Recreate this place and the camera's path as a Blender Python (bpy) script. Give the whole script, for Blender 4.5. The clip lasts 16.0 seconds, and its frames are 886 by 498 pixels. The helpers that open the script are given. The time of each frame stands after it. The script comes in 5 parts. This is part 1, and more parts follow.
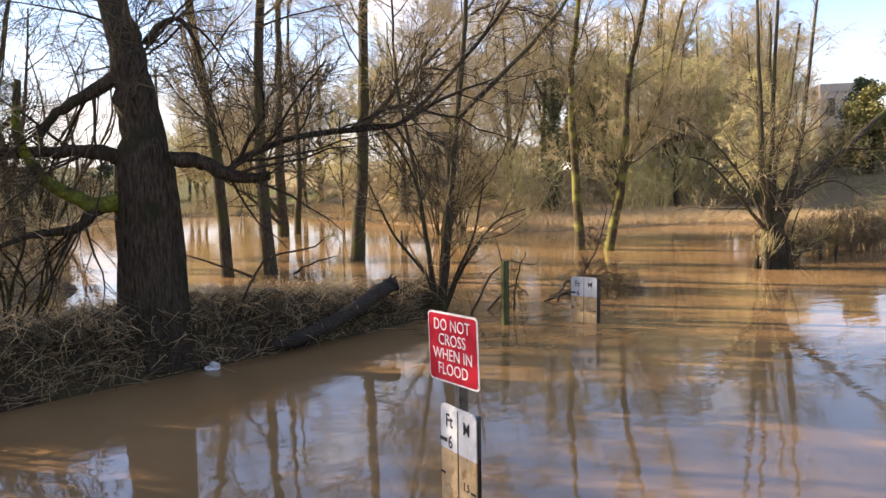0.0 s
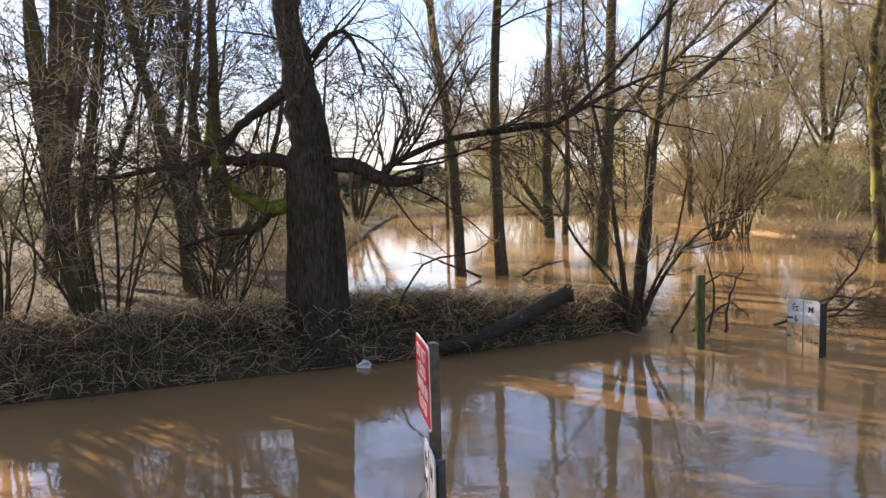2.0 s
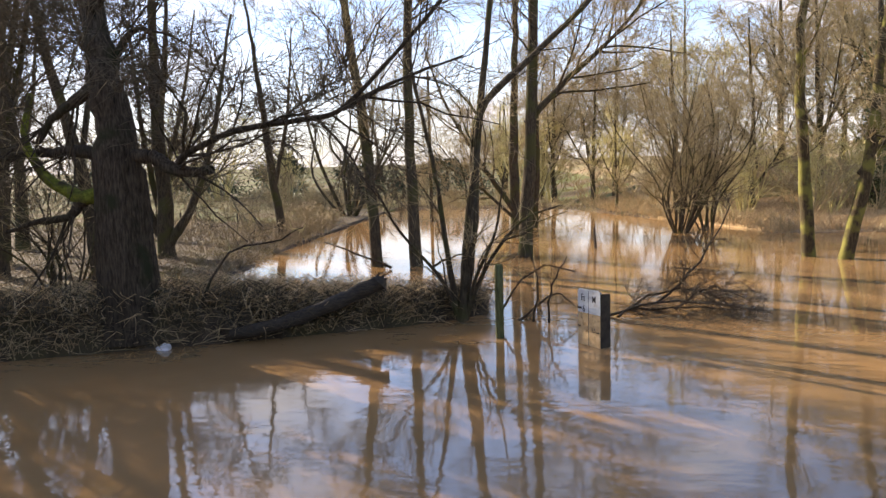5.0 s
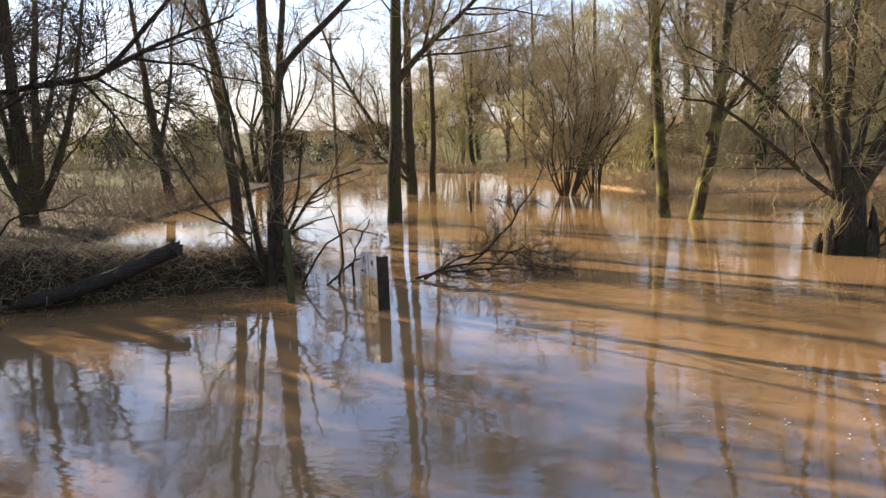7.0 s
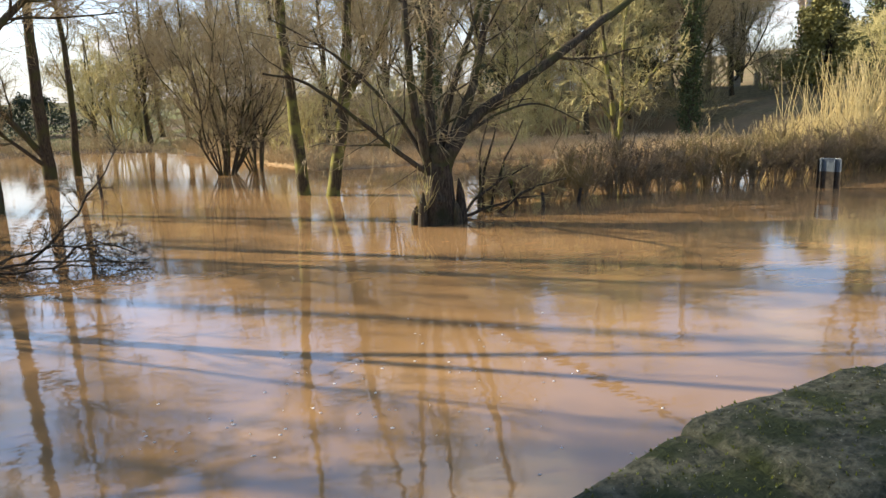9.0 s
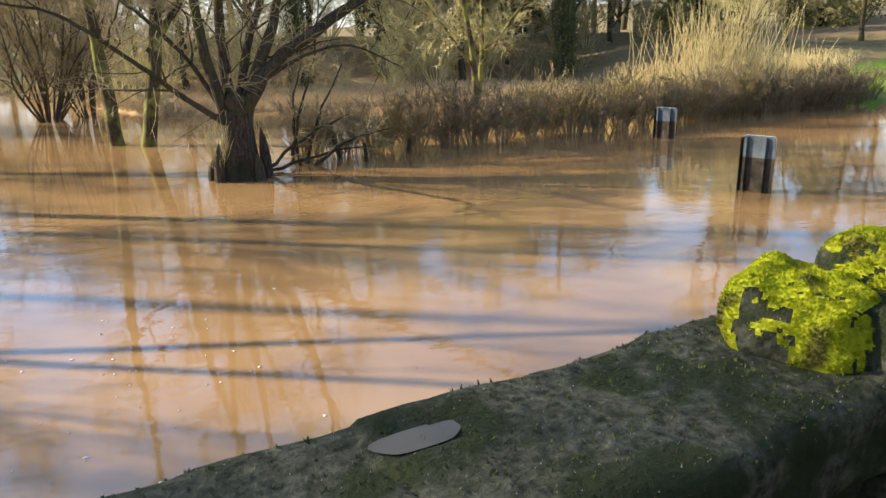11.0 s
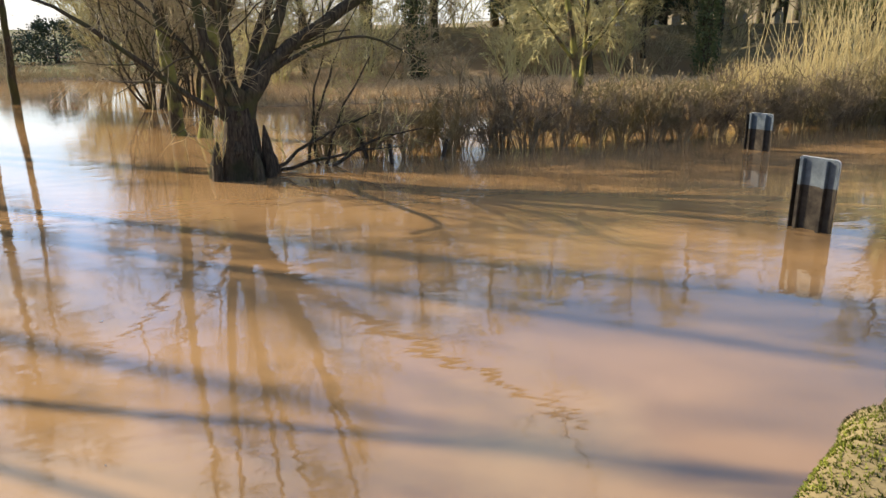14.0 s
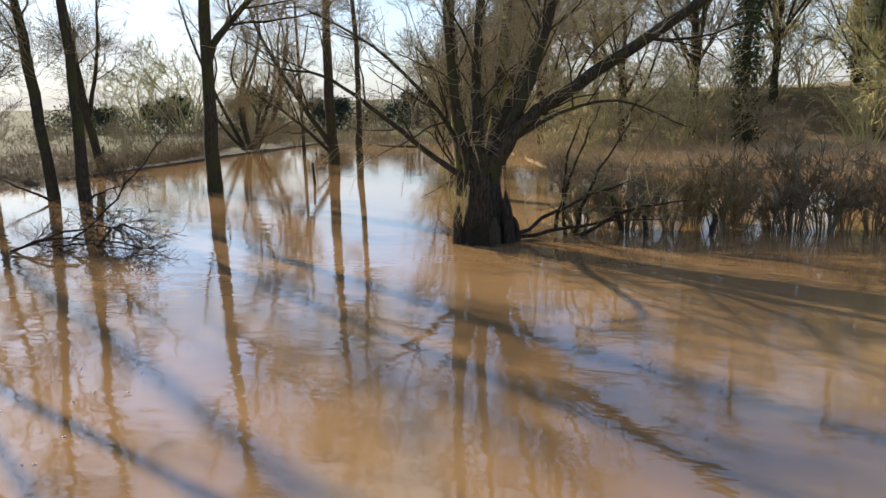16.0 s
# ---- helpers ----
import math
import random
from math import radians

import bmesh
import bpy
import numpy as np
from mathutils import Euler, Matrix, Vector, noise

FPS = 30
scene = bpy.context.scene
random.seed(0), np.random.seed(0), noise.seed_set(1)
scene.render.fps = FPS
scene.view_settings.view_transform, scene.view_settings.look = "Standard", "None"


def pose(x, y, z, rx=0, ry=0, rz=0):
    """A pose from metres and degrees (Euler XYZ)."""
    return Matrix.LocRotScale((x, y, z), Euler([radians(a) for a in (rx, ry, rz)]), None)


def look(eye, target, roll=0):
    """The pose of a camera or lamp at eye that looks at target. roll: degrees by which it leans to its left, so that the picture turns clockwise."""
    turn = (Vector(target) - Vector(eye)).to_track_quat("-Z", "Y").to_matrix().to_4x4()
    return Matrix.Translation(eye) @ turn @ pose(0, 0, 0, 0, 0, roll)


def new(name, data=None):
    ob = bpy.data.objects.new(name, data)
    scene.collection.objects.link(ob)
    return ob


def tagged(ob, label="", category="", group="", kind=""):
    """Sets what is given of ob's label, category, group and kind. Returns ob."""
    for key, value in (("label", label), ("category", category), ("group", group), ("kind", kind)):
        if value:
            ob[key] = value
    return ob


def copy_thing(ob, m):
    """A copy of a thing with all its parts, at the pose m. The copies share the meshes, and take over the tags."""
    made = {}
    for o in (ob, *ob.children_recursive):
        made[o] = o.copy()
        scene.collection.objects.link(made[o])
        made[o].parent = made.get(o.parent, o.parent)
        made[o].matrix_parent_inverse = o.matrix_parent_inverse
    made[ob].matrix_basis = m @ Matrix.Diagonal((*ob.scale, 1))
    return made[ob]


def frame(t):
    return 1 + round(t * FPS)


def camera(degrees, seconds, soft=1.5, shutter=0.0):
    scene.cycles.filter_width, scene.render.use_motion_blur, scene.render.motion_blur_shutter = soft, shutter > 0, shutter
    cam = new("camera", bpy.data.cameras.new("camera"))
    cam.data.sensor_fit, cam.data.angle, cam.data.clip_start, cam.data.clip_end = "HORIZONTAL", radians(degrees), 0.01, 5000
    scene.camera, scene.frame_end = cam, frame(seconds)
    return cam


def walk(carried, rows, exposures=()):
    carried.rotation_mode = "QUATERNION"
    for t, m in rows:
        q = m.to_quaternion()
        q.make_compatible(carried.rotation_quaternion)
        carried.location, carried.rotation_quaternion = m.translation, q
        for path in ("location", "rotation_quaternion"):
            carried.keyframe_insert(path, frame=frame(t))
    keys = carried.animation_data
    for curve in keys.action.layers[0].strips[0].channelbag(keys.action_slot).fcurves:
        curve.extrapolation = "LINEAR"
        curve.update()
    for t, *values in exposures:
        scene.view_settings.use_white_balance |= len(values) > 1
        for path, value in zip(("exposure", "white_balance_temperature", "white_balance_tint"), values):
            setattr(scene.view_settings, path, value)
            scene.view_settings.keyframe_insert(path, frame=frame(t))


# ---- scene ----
cam = camera(64.0, 16.0)
# seconds, stops, kelvin, tint
EXPOSURES = [(0, 1.46, 7700, 17), (4, 1.48, 7700, 16), (7, 1.2, 7700, 15), (9, 1.24, 7300, 9), (10, 1.3, 7300, 7), (12.5, 1.52, 7400, 6), (14.5, 1.1, 7300, 10), (16, 0.76, 7000, 9)]
PATH = [
    (0, (0.57, -0.533, 3.083), (1.402, 1.274, 2.877), -0.9),
    (0.5, (1.271, -0.524, 3.093), (1.851, 1.38, 2.892), -0.8),
    (1, (1.97, -0.493, 3.066), (2.318, 1.467, 2.871), -1.0),
    (1.5, (2.623, -0.436, 3.048), (2.759, 1.551, 2.859), -1.1),
    (2, (3.371, -0.384, 3.085), (3.349, 1.606, 2.895), -1.5),
    (2.5, (4.138, -0.351, 3.05), (4.034, 1.638, 2.867), -1.5),
    (3, (4.916, -0.358, 3.024), (4.775, 1.629, 2.846), -1.5),
    (3.5, (5.673, -0.376, 3.029), (5.512, 1.61, 2.855), -1.6),
    (4, (6.368, -0.428, 3.008), (6.197, 1.558, 2.835), -1.5),
    (6.5, (10.067, -0.496, 2.808), (9.93, 1.478, 2.518), -2.2),
    (7, (10.731, -0.365, 2.806), (10.696, 1.611, 2.5), -1.9),
    (7.5, (11.423, -0.428, 2.819), (11.587, 1.54, 2.502), -1.9),
    (8, (12.195, -0.308, 2.788), (12.591, 1.624, 2.458), -1.8),
    (8.5, (12.882, -0.263, 2.793), (13.463, 1.617, 2.438), -1.9),
    (9, (13.572, -0.124, 2.775), (14.274, 1.705, 2.375), -2.0),
    (9.5, (14.156, -0.046, 2.761), (14.958, 1.728, 2.305), -1.9),
    (10, (14.758, 0.017, 2.711), (15.639, 1.74, 2.206), -1.8),
    (12.5, (17.92, 0.292, 2.663), (18.845, 1.969, 2.085), -0.8),
    (13, (18.474, 0.351, 2.661), (19.305, 2.076, 2.083), -0.8),
    (13.5, (19.034, 0.48, 2.648), (19.723, 2.266, 2.07), -0.8),
    (14, (19.564, 0.672, 2.643), (20.077, 2.52, 2.075), -0.8),
    (14.5, (20.051, 0.93, 2.631), (20.342, 2.832, 2.083), -0.9),
    (15, (20.545, 1.123, 2.622), (20.6, 3.056, 2.112), -1.0),
    (15.5, (21.098, 1.336, 2.637), (20.929, 3.277, 2.185), -1.1),
    (16, (21.533, 1.538, 2.621), (21.137, 3.46, 2.237), -1.6),
]
walk(cam, [(t, look(eye, target, roll)) for t, eye, target, roll in PATH], EXPOSURES)

# ---- world, sun ----
SUN_AZ, SUN_EL = radians(141), radians(24)   # direction towards the sun, from +x
world = bpy.data.worlds.new("sky")
scene.world = world
world.use_nodes = True
wn, wl = world.node_tree.nodes, world.node_tree.links
wn.clear()
w_out = wn.new("ShaderNodeOutputWorld")
w_bg = wn.new("ShaderNodeBackground")
w_sky = wn.new("ShaderNodeTexSky")
w_sky.sky_type = "NISHITA"
w_sky.sun_disc = False
w_sky.sun_elevation = SUN_EL
w_sky.sun_rotation = math.pi / 2 - SUN_AZ
w_sky.air_density, w_sky.dust_density = 1.0, 0.2
w_co = wn.new("ShaderNodeTexCoord")
w_sep = wn.new("ShaderNodeSeparateXYZ")
w_add = wn.new("ShaderNodeMath"); w_add.operation = "ADD"; w_add.inputs[1].default_value = 0.22
w_max = wn.new("ShaderNodeMath"); w_max.operation = "MAXIMUM"; w_max.inputs[1].default_value = 0.05
w_div = wn.new("ShaderNodeVectorMath"); w_div.operation = "DIVIDE"
w_comb = wn.new("ShaderNodeCombineXYZ")
w_noise = wn.new("ShaderNodeTexNoise")
w_noise.inputs["Scale"].default_value = 1.5
w_noise.inputs["Detail"].default_value = 7
w_noise.inputs["Roughness"].default_value = 0.55
w_ramp = wn.new("ShaderNodeValToRGB")
w_ramp.color_ramp.elements[0].position, w_ramp.color_ramp.elements[1].position = 0.50, 0.68
w_mix = wn.new("ShaderNodeMix"); w_mix.data_type = "RGBA"
w_mix.inputs["B"].default_value = (5.3, 5.45, 6.1, 1)
wl.new(w_co.outputs["Generated"], w_sep.inputs[0])
wl.new(w_sep.outputs["Z"], w_add.inputs[0])
wl.new(w_add.outputs[0], w_max.inputs[0])
for k in "XYZ":
    wl.new(w_max.outputs[0], w_comb.inputs[k])
wl.new(w_co.outputs["Generated"], w_div.inputs[0])
wl.new(w_comb.outputs[0], w_div.inputs[1])
wl.new(w_div.outputs[0], w_noise.inputs["Vector"])
wl.new(w_noise.outputs["Fac"], w_ramp.inputs[0])
wl.new(w_ramp.outputs[0], w_mix.inputs["Factor"])
w_blue = wn.new("ShaderNodeMix"); w_blue.data_type = "RGBA"; w_blue.blend_type = "MULTIPLY"
w_blue.inputs["Factor"].default_value = 1.0
w_blue.inputs["B"].default_value = (0.98, 1.08, 1.36, 1)
wl.new(w_sky.outputs[0], w_blue.inputs["A"])
wl.new(w_blue.outputs["Result"], w_mix.inputs["A"])
w_haze = wn.new("ShaderNodeMapRange")
w_haze.inputs["From Min"].default_value, w_haze.inputs["From Max"].default_value = 0.02, 0.20
w_haze.inputs["To Min"].default_value, w_haze.inputs["To Max"].default_value = 0.9, 0.0
wl.new(w_sep.outputs["Z"], w_haze.inputs["Value"])
w_low = wn.new("ShaderNodeMix"); w_low.data_type = "RGBA"
w_low.inputs["B"].default_value = (3.9, 4.0, 4.35, 1)
wl.new(w_haze.outputs[0], w_low.inputs["Factor"])
wl.new(w_mix.outputs["Result"], w_low.inputs["A"])
wl.new(w_low.outputs["Result"], w_bg.inputs[0])
w_bg.inputs[1].default_value = 0.10
wl.new(w_bg.outputs[0], w_out.inputs[0])

sun = new("sun", bpy.data.lights.new("sun", "SUN"))
sun.data.energy, sun.data.angle, sun.data.color = 5.0, radians(0.55), (1.0, 0.92, 0.80)
sun_dir = Vector((math.cos(SUN_AZ) * math.cos(SUN_EL), math.sin(SUN_AZ) * math.cos(SUN_EL), math.sin(SUN_EL)))
sun.matrix_world = look(sun_dir * 100, (0, 0, 0))


# ---- materials ----
def material(name, low, high, scale=6.0, rough=0.85, bump=0.3, spots=None, spot_scale=1.2, spot_at=0.55, metal=0.0, stretch=(1, 1, 1), per_piece=0.0):
    """Two-scale procedural surface: fine grain between low and high, with larger spots of a third colour."""
    m = bpy.data.materials.new(name)
    m.use_nodes = True
    n, l = m.node_tree.nodes, m.node_tree.links
    bsdf = n["Principled BSDF"]
    bsdf.inputs["Roughness"].default_value = rough
    bsdf.inputs["Metallic"].default_value = metal
    bsdf.inputs["Specular IOR Level"].default_value = 0.12 if rough > 0.85 else 0.5
    geo = n.new("ShaderNodeNewGeometry")
    mp = n.new("ShaderNodeMapping")
    mp.inputs["Scale"].default_value = stretch
    l.new(geo.outputs["Position"], mp.inputs[0])
    fine = n.new("ShaderNodeTexNoise")
    fine.inputs["Scale"].default_value = scale
    fine.inputs["Detail"].default_value = 6
    fine.inputs["Roughness"].default_value = 0.65
    l.new(mp.outputs[0], fine.inputs["Vector"])
    ramp = n.new("ShaderNodeValToRGB")
    ramp.color_ramp.elements[0].position, ramp.color_ramp.elements[1].position = 0.32, 0.68
    ramp.color_ramp.elements[0].color = (*low, 1)
    ramp.color_ramp.elements[1].color = (*high, 1)
    l.new(fine.outputs["Fac"], ramp.inputs[0])
    colour = ramp.outputs[0]
    if spots:
        big = n.new("ShaderNodeTexNoise")
        big.inputs["Scale"].default_value = spot_scale
        big.inputs["Detail"].default_value = 5
        l.new(geo.outputs["Position"], big.inputs["Vector"])
        cut = n.new("ShaderNodeValToRGB")
        cut.color_ramp.elements[0].position, cut.color_ramp.elements[1].position = spot_at - 0.06, spot_at + 0.06
        l.new(big.outputs["Fac"], cut.inputs[0])
        mix = n.new("ShaderNodeMix"); mix.data_type = "RGBA"
        mix.inputs["B"].default_value = (*spots, 1)
        l.new(cut.outputs[0], mix.inputs["Factor"])
        l.new(colour, mix.inputs["A"])
        colour = mix.outputs["Result"]
    if per_piece:
        info = n.new("ShaderNodeObjectInfo")
        rng = n.new("ShaderNodeMapRange")
        rng.inputs["To Min"].default_value, rng.inputs["To Max"].default_value = 1 - per_piece, 1 + per_piece
        l.new(info.outputs["Random"], rng.inputs["Value"])
        hsv = n.new("ShaderNodeHueSaturation")
        l.new(rng.outputs[0], hsv.inputs["Value"])
        l.new(colour, hsv.inputs["Color"])
        colour = hsv.outputs[0]
    l.new(colour, bsdf.inputs["Base Color"])
    if bump:
        b = n.new("ShaderNodeBump")
        b.inputs["Strength"].default_value = bump
        b.inputs["Distance"].default_value = 0.03
        l.new(fine.outputs["Fac"], b.inputs["Height"])
        l.new(b.outputs[0], bsdf.inputs["Normal"])
    return m


BARK_DARK = material("dark_bark", (0.014, 0.011, 0.008), (0.105, 0.082, 0.058), 9, 0.95, 1.0, (0.032, 0.034, 0.018), 1.5, 0.62, stretch=(3, 3, 0.5))
BARK = material("brown_bark", (0.025, 0.020, 0.014), (0.115, 0.092, 0.062), 8, 0.95, 0.9, (0.075, 0.072, 0.03), 1.3, 0.55, stretch=(3, 3, 0.6))
BARK_MOSS = material("mossy_bark", (0.026, 0.02, 0.013), (0.11, 0.088, 0.05), 8, 0.95, 0.9, (0.18, 0.172, 0.05), 1.8, 0.51, stretch=(3, 3, 0.6))
MOSS_LIMB = material("moss_limb", (0.065, 0.08, 0.015), (0.24, 0.26, 0.045), 14, 1.0, 1.0, (0.06, 0.05, 0.03), 2.5, 0.56)
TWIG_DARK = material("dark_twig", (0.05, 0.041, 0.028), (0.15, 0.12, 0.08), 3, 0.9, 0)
TWIG = material("brown_twig", (0.22, 0.175, 0.098), (0.45, 0.365, 0.215), 2, 0.9, 0)
TWIG_PALE = material("olive_twig", (0.33, 0.29, 0.125), (0.58, 0.51, 0.25), 2, 0.9, 0)
TWIG_RED = material("hedge_twig", (0.09, 0.067, 0.043), (0.37, 0.285, 0.175), 3, 0.9, 0, (0.20, 0.16, 0.075), 0.5, 0.55)
STRAW = material("dry_straw", (0.31, 0.215, 0.115), (0.68, 0.52, 0.31), 4, 0.9, 0)
REED = material("pale_reed", (0.42, 0.33, 0.15), (0.70, 0.57, 0.29), 3, 0.9, 0)
MUD = material("muddy_ground", (0.022, 0.016, 0.012), (0.11, 0.082, 0.055), 5, 0.9, 0.9, (0.085, 0.07, 0.035), 0.6, 0.55)
DEAD_GRASS = material("dead_grass_ground", (0.24, 0.16, 0.085), (0.47, 0.335, 0.19), 5, 0.95, 0.9, (0.22, 0.165, 0.08), 0.25, 0.56)
LAWN = material("lawn", (0.07, 0.14, 0.015), (0.22, 0.36, 0.04), 9, 0.9, 0.8, (0.16, 0.19, 0.05), 0.4, 0.58)
PASTURE = material("winter_pasture", (0.10, 0.088, 0.04), (0.27, 0.22, 0.11), 3, 0.95, 0.9, (0.23, 0.165, 0.09), 0.12, 0.5)
ROUGH_GRASS = material("rough_grass", (0.04, 0.05, 0.014), (0.13, 0.14, 0.042), 3, 0.95, 0.9, (0.10, 0.07, 0.038), 0.15, 0.52)
STONE = material("mossy_sandstone", (0.026, 0.030, 0.018), (0.17, 0.165, 0.11), 30, 0.95, 1.0, (0.045, 0.055, 0.024), 6.5, 0.5)
MOSS = material("bright_moss", (0.30, 0.34, 0.015), (0.76, 0.76, 0.055), 16, 1.0, 1.0, (0.17, 0.155, 0.035), 9, 0.61)
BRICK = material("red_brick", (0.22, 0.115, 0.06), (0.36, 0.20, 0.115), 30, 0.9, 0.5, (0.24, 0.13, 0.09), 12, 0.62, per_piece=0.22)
# darker copy of the brick: shade on the pier's sides put into the colour
BRICK_SHADED = material("shaded_brick", (0.075, 0.04, 0.026), (0.165, 0.085, 0.055), 25, 0.95, 0.6, (0.06, 0.055, 0.03), 10, 0.56, per_piece=0.3)
LICHEN = material("pale_lichen", (0.30, 0.31, 0.24), (0.50, 0.50, 0.40), 30, 1.0, 0.3)
MORTAR = material("mossy_mortar", (0.10, 0.10, 0.05), (0.24, 0.22, 0.13), 25, 1.0, 0.8, (0.10, 0.11, 0.04), 8, 0.5)
PATH_MAT = material("gravel_path", (0.10, 0.09, 0.075), (0.26, 0.23, 0.19), 30, 0.95, 0.8)
SIGN_RED = material("sign_red", (0.46, 0.012, 0.028), (0.56, 0.018, 0.038), 8, 0.35, 0.05)
SIGN_WHITE = material("sign_white", (0.70, 0.70, 0.68), (0.84, 0.84, 0.82), 10, 0.4, 0.05)
GAUGE_WHITE = material("gauge_white", (0.60, 0.62, 0.62), (0.80, 0.81, 0.80), 9, 0.5, 0.1, (0.55, 0.5, 0.42), 6, 0.66)
GAUGE_MUD = material("mud_stained_white", (0.50, 0.32, 0.15), (0.74, 0.53, 0.29), 9, 0.7, 0.2, (0.30, 0.18, 0.08), 8, 0.62)
BLACK = material("black_paint", (0.012, 0.012, 0.012), (0.03, 0.03, 0.03), 10, 0.5, 0)
GAUGE_BACK = material("grey_blue_steel", (0.055, 0.075, 0.09), (0.12, 0.15, 0.17), 8, 0.5, 0.1)
GAUGE_DARK = material("wet_dark_steel", (0.03, 0.025, 0.02), (0.085, 0.07, 0.052), 8, 0.88, 0.2)
GALV = material("galvanised_steel", (0.15, 0.155, 0.15), (0.28, 0.285, 0.28), 12, 0.45, 0.1, metal=0.7)
POST_WOOD = material("algae_green_wood", (0.05, 0.055, 0.025), (0.15, 0.16, 0.07), 10, 0.9, 0.6, stretch=(4, 4, 0.5))
LOG = material("wet_log", (0.014, 0.011, 0.008), (0.065, 0.048, 0.03), 9, 0.8, 0.8, stretch=(1, 1, 4))
SKY_GLINT = material("pale_sky_glint", (0.70, 0.71, 0.74), (0.85, 0.86, 0.88), 9, 0.3, 0.2)
FOAM = material("foam", (0.70, 0.66, 0.60), (0.86, 0.83, 0.78), 9, 0.7, 0.2)
EVERGREEN = material("dark_evergreen", (0.014, 0.026, 0.012), (0.05, 0.075, 0.03), 3, 0.7, 0)
IVY = material("ivy_leaf", (0.03, 0.05, 0.012), (0.11, 0.13, 0.035), 3, 0.6, 0)
LEAF_OLIVE = material("olive_leaf", (0.12, 0.12, 0.035), (0.30, 0.27, 0.09), 3, 0.8, 0)
RENDER_WALL = material("pale_render_wall", (0.50, 0.42, 0.36), (0.60, 0.52, 0.45), 6, 0.9, 0.2)
ROOF = material("roof_tile", (0.10, 0.06, 0.05), (0.20, 0.12, 0.09), 6, 0.9, 0.4)
GRAVE = material("weathered_gravestone", (0.25, 0.24, 0.18), (0.42, 0.40, 0.32), 8, 0.9, 0.5)
GLASS_DARK = material("window_glass", (0.02, 0.025, 0.03), (0.04, 0.045, 0.05), 2, 0.1, 0)
PUDDLE = material("rain_puddle", (0.02, 0.022, 0.02), (0.035, 0.036, 0.03), 4, 0.03, 0)

WATER = bpy.data.materials.new("muddy_water")
WATER.use_nodes = True
wa, wk = WATER.node_tree.nodes, WATER.node_tree.links
wb = wa["Principled BSDF"]
wb.inputs["Roughness"].default_value = 0.035
wb.inputs["IOR"].default_value = 1.95
wgeo = wa.new("ShaderNodeNewGeometry")
wsilt = wa.new("ShaderNodeTexNoise")
wsilt.inputs["Scale"].default_value = 0.35
wsilt.inputs["Detail"].default_value = 4
wk.new(wgeo.outputs["Position"], wsilt.inputs["Vector"])
wr = wa.new("ShaderNodeValToRGB")
wr.color_ramp.elements[0].position, wr.color_ramp.elements[1].position = 0.3, 0.7
wr.color_ramp.elements[0].color = (0.27, 0.155, 0.066, 1)
wr.color_ramp.elements[1].color = (0.35, 0.208, 0.096, 1)
wk.new(wsilt.outputs["Fac"], wr.inputs[0])
wk.new(wr.outputs[0], wb.inputs["Base Color"])
wmap = wa.new("ShaderNodeMapping")
wmap.inputs["Rotation"].default_value = (0, 0, radians(25))
wmap.inputs["Scale"].default_value = (1.0, 2.2, 1)
wk.new(wgeo.outputs["Position"], wmap.inputs[0])
wav = wa.new("ShaderNodeTexNoise")
wav.inputs["Scale"].default_value = 1.1
wav.inputs["Detail"].default_value = 3
wk.new(wmap.outputs[0], wav.inputs["Vector"])
rip = wa.new("ShaderNodeTexNoise")
rip.inputs["Scale"].default_value = 9
rip.inputs["Detail"].default_value = 2
wk.new(wmap.outputs[0], rip.inputs["Vector"])
gust = wa.new("ShaderNodeTexNoise")
gust.inputs["Scale"].default_value = 0.28
gust.inputs["Detail"].default_value = 3
wk.new(wgeo.outputs["Position"], gust.inputs["Vector"])
gr = wa.new("ShaderNodeMapRange")
gr.inputs["From Min"].default_value, gr.inputs["From Max"].default_value = 0.5, 0.72
gr.inputs["To Min"].default_value, gr.inputs["To Max"].default_value = 0.0, 0.22
wk.new(gust.outputs["Fac"], gr.inputs["Value"])
wmul = wa.new("ShaderNodeMath"); wmul.operation = "MULTIPLY"
wk.new(rip.outputs["Fac"], wmul.inputs[0])
wk.new(gr.outputs[0], wmul.inputs[1])
wsum = wa.new("ShaderNodeMath"); wsum.operation = "ADD"
wk.new(wav.outputs["Fac"], wsum.inputs[0])
wk.new(wmul.outputs[0], wsum.inputs[1])
wbump = wa.new("ShaderNodeBump")
wbump.inputs["Strength"].default_value = 0.18
wbump.inputs["Distance"].default_value = 0.03
wk.new(wsum.outputs[0], wbump.inputs["Height"])
wk.new(wbump.outputs[0], wb.inputs["Normal"])


# ---- building helpers ----
def mesh_of(name, verts, faces, mat, smooth=False):
    me = bpy.data.meshes.new(name)
    me.from_pydata(verts, [], faces)
    me.materials.append(mat)
    if smooth:
        me.polygons.foreach_set("use_smooth", [True] * len(me.polygons))
    me.update()
    return me


def part(name, data, parent, label="", kind=""):
    ob = new(name, data)
    ob.parent = parent
    return tagged(ob, label, kind=kind)


def thing(name, label, category, group="", kind="", at=(0, 0, 0), turn=0):
    ob = new(name)
    ob.empty_display_size = 0.2
    ob.matrix_world = pose(*at, 0, 0, turn)
    return tagged(ob, label, category, group, kind)


def bm_mesh(name, bm, mat, smooth=False):
    me = bpy.data.meshes.new(name)
    bm.to_mesh(me)
    bm.free()
    me.materials.append(mat)
    if smooth:
        me.polygons.foreach_set("use_smooth", [True] * len(me.polygons))
    return me


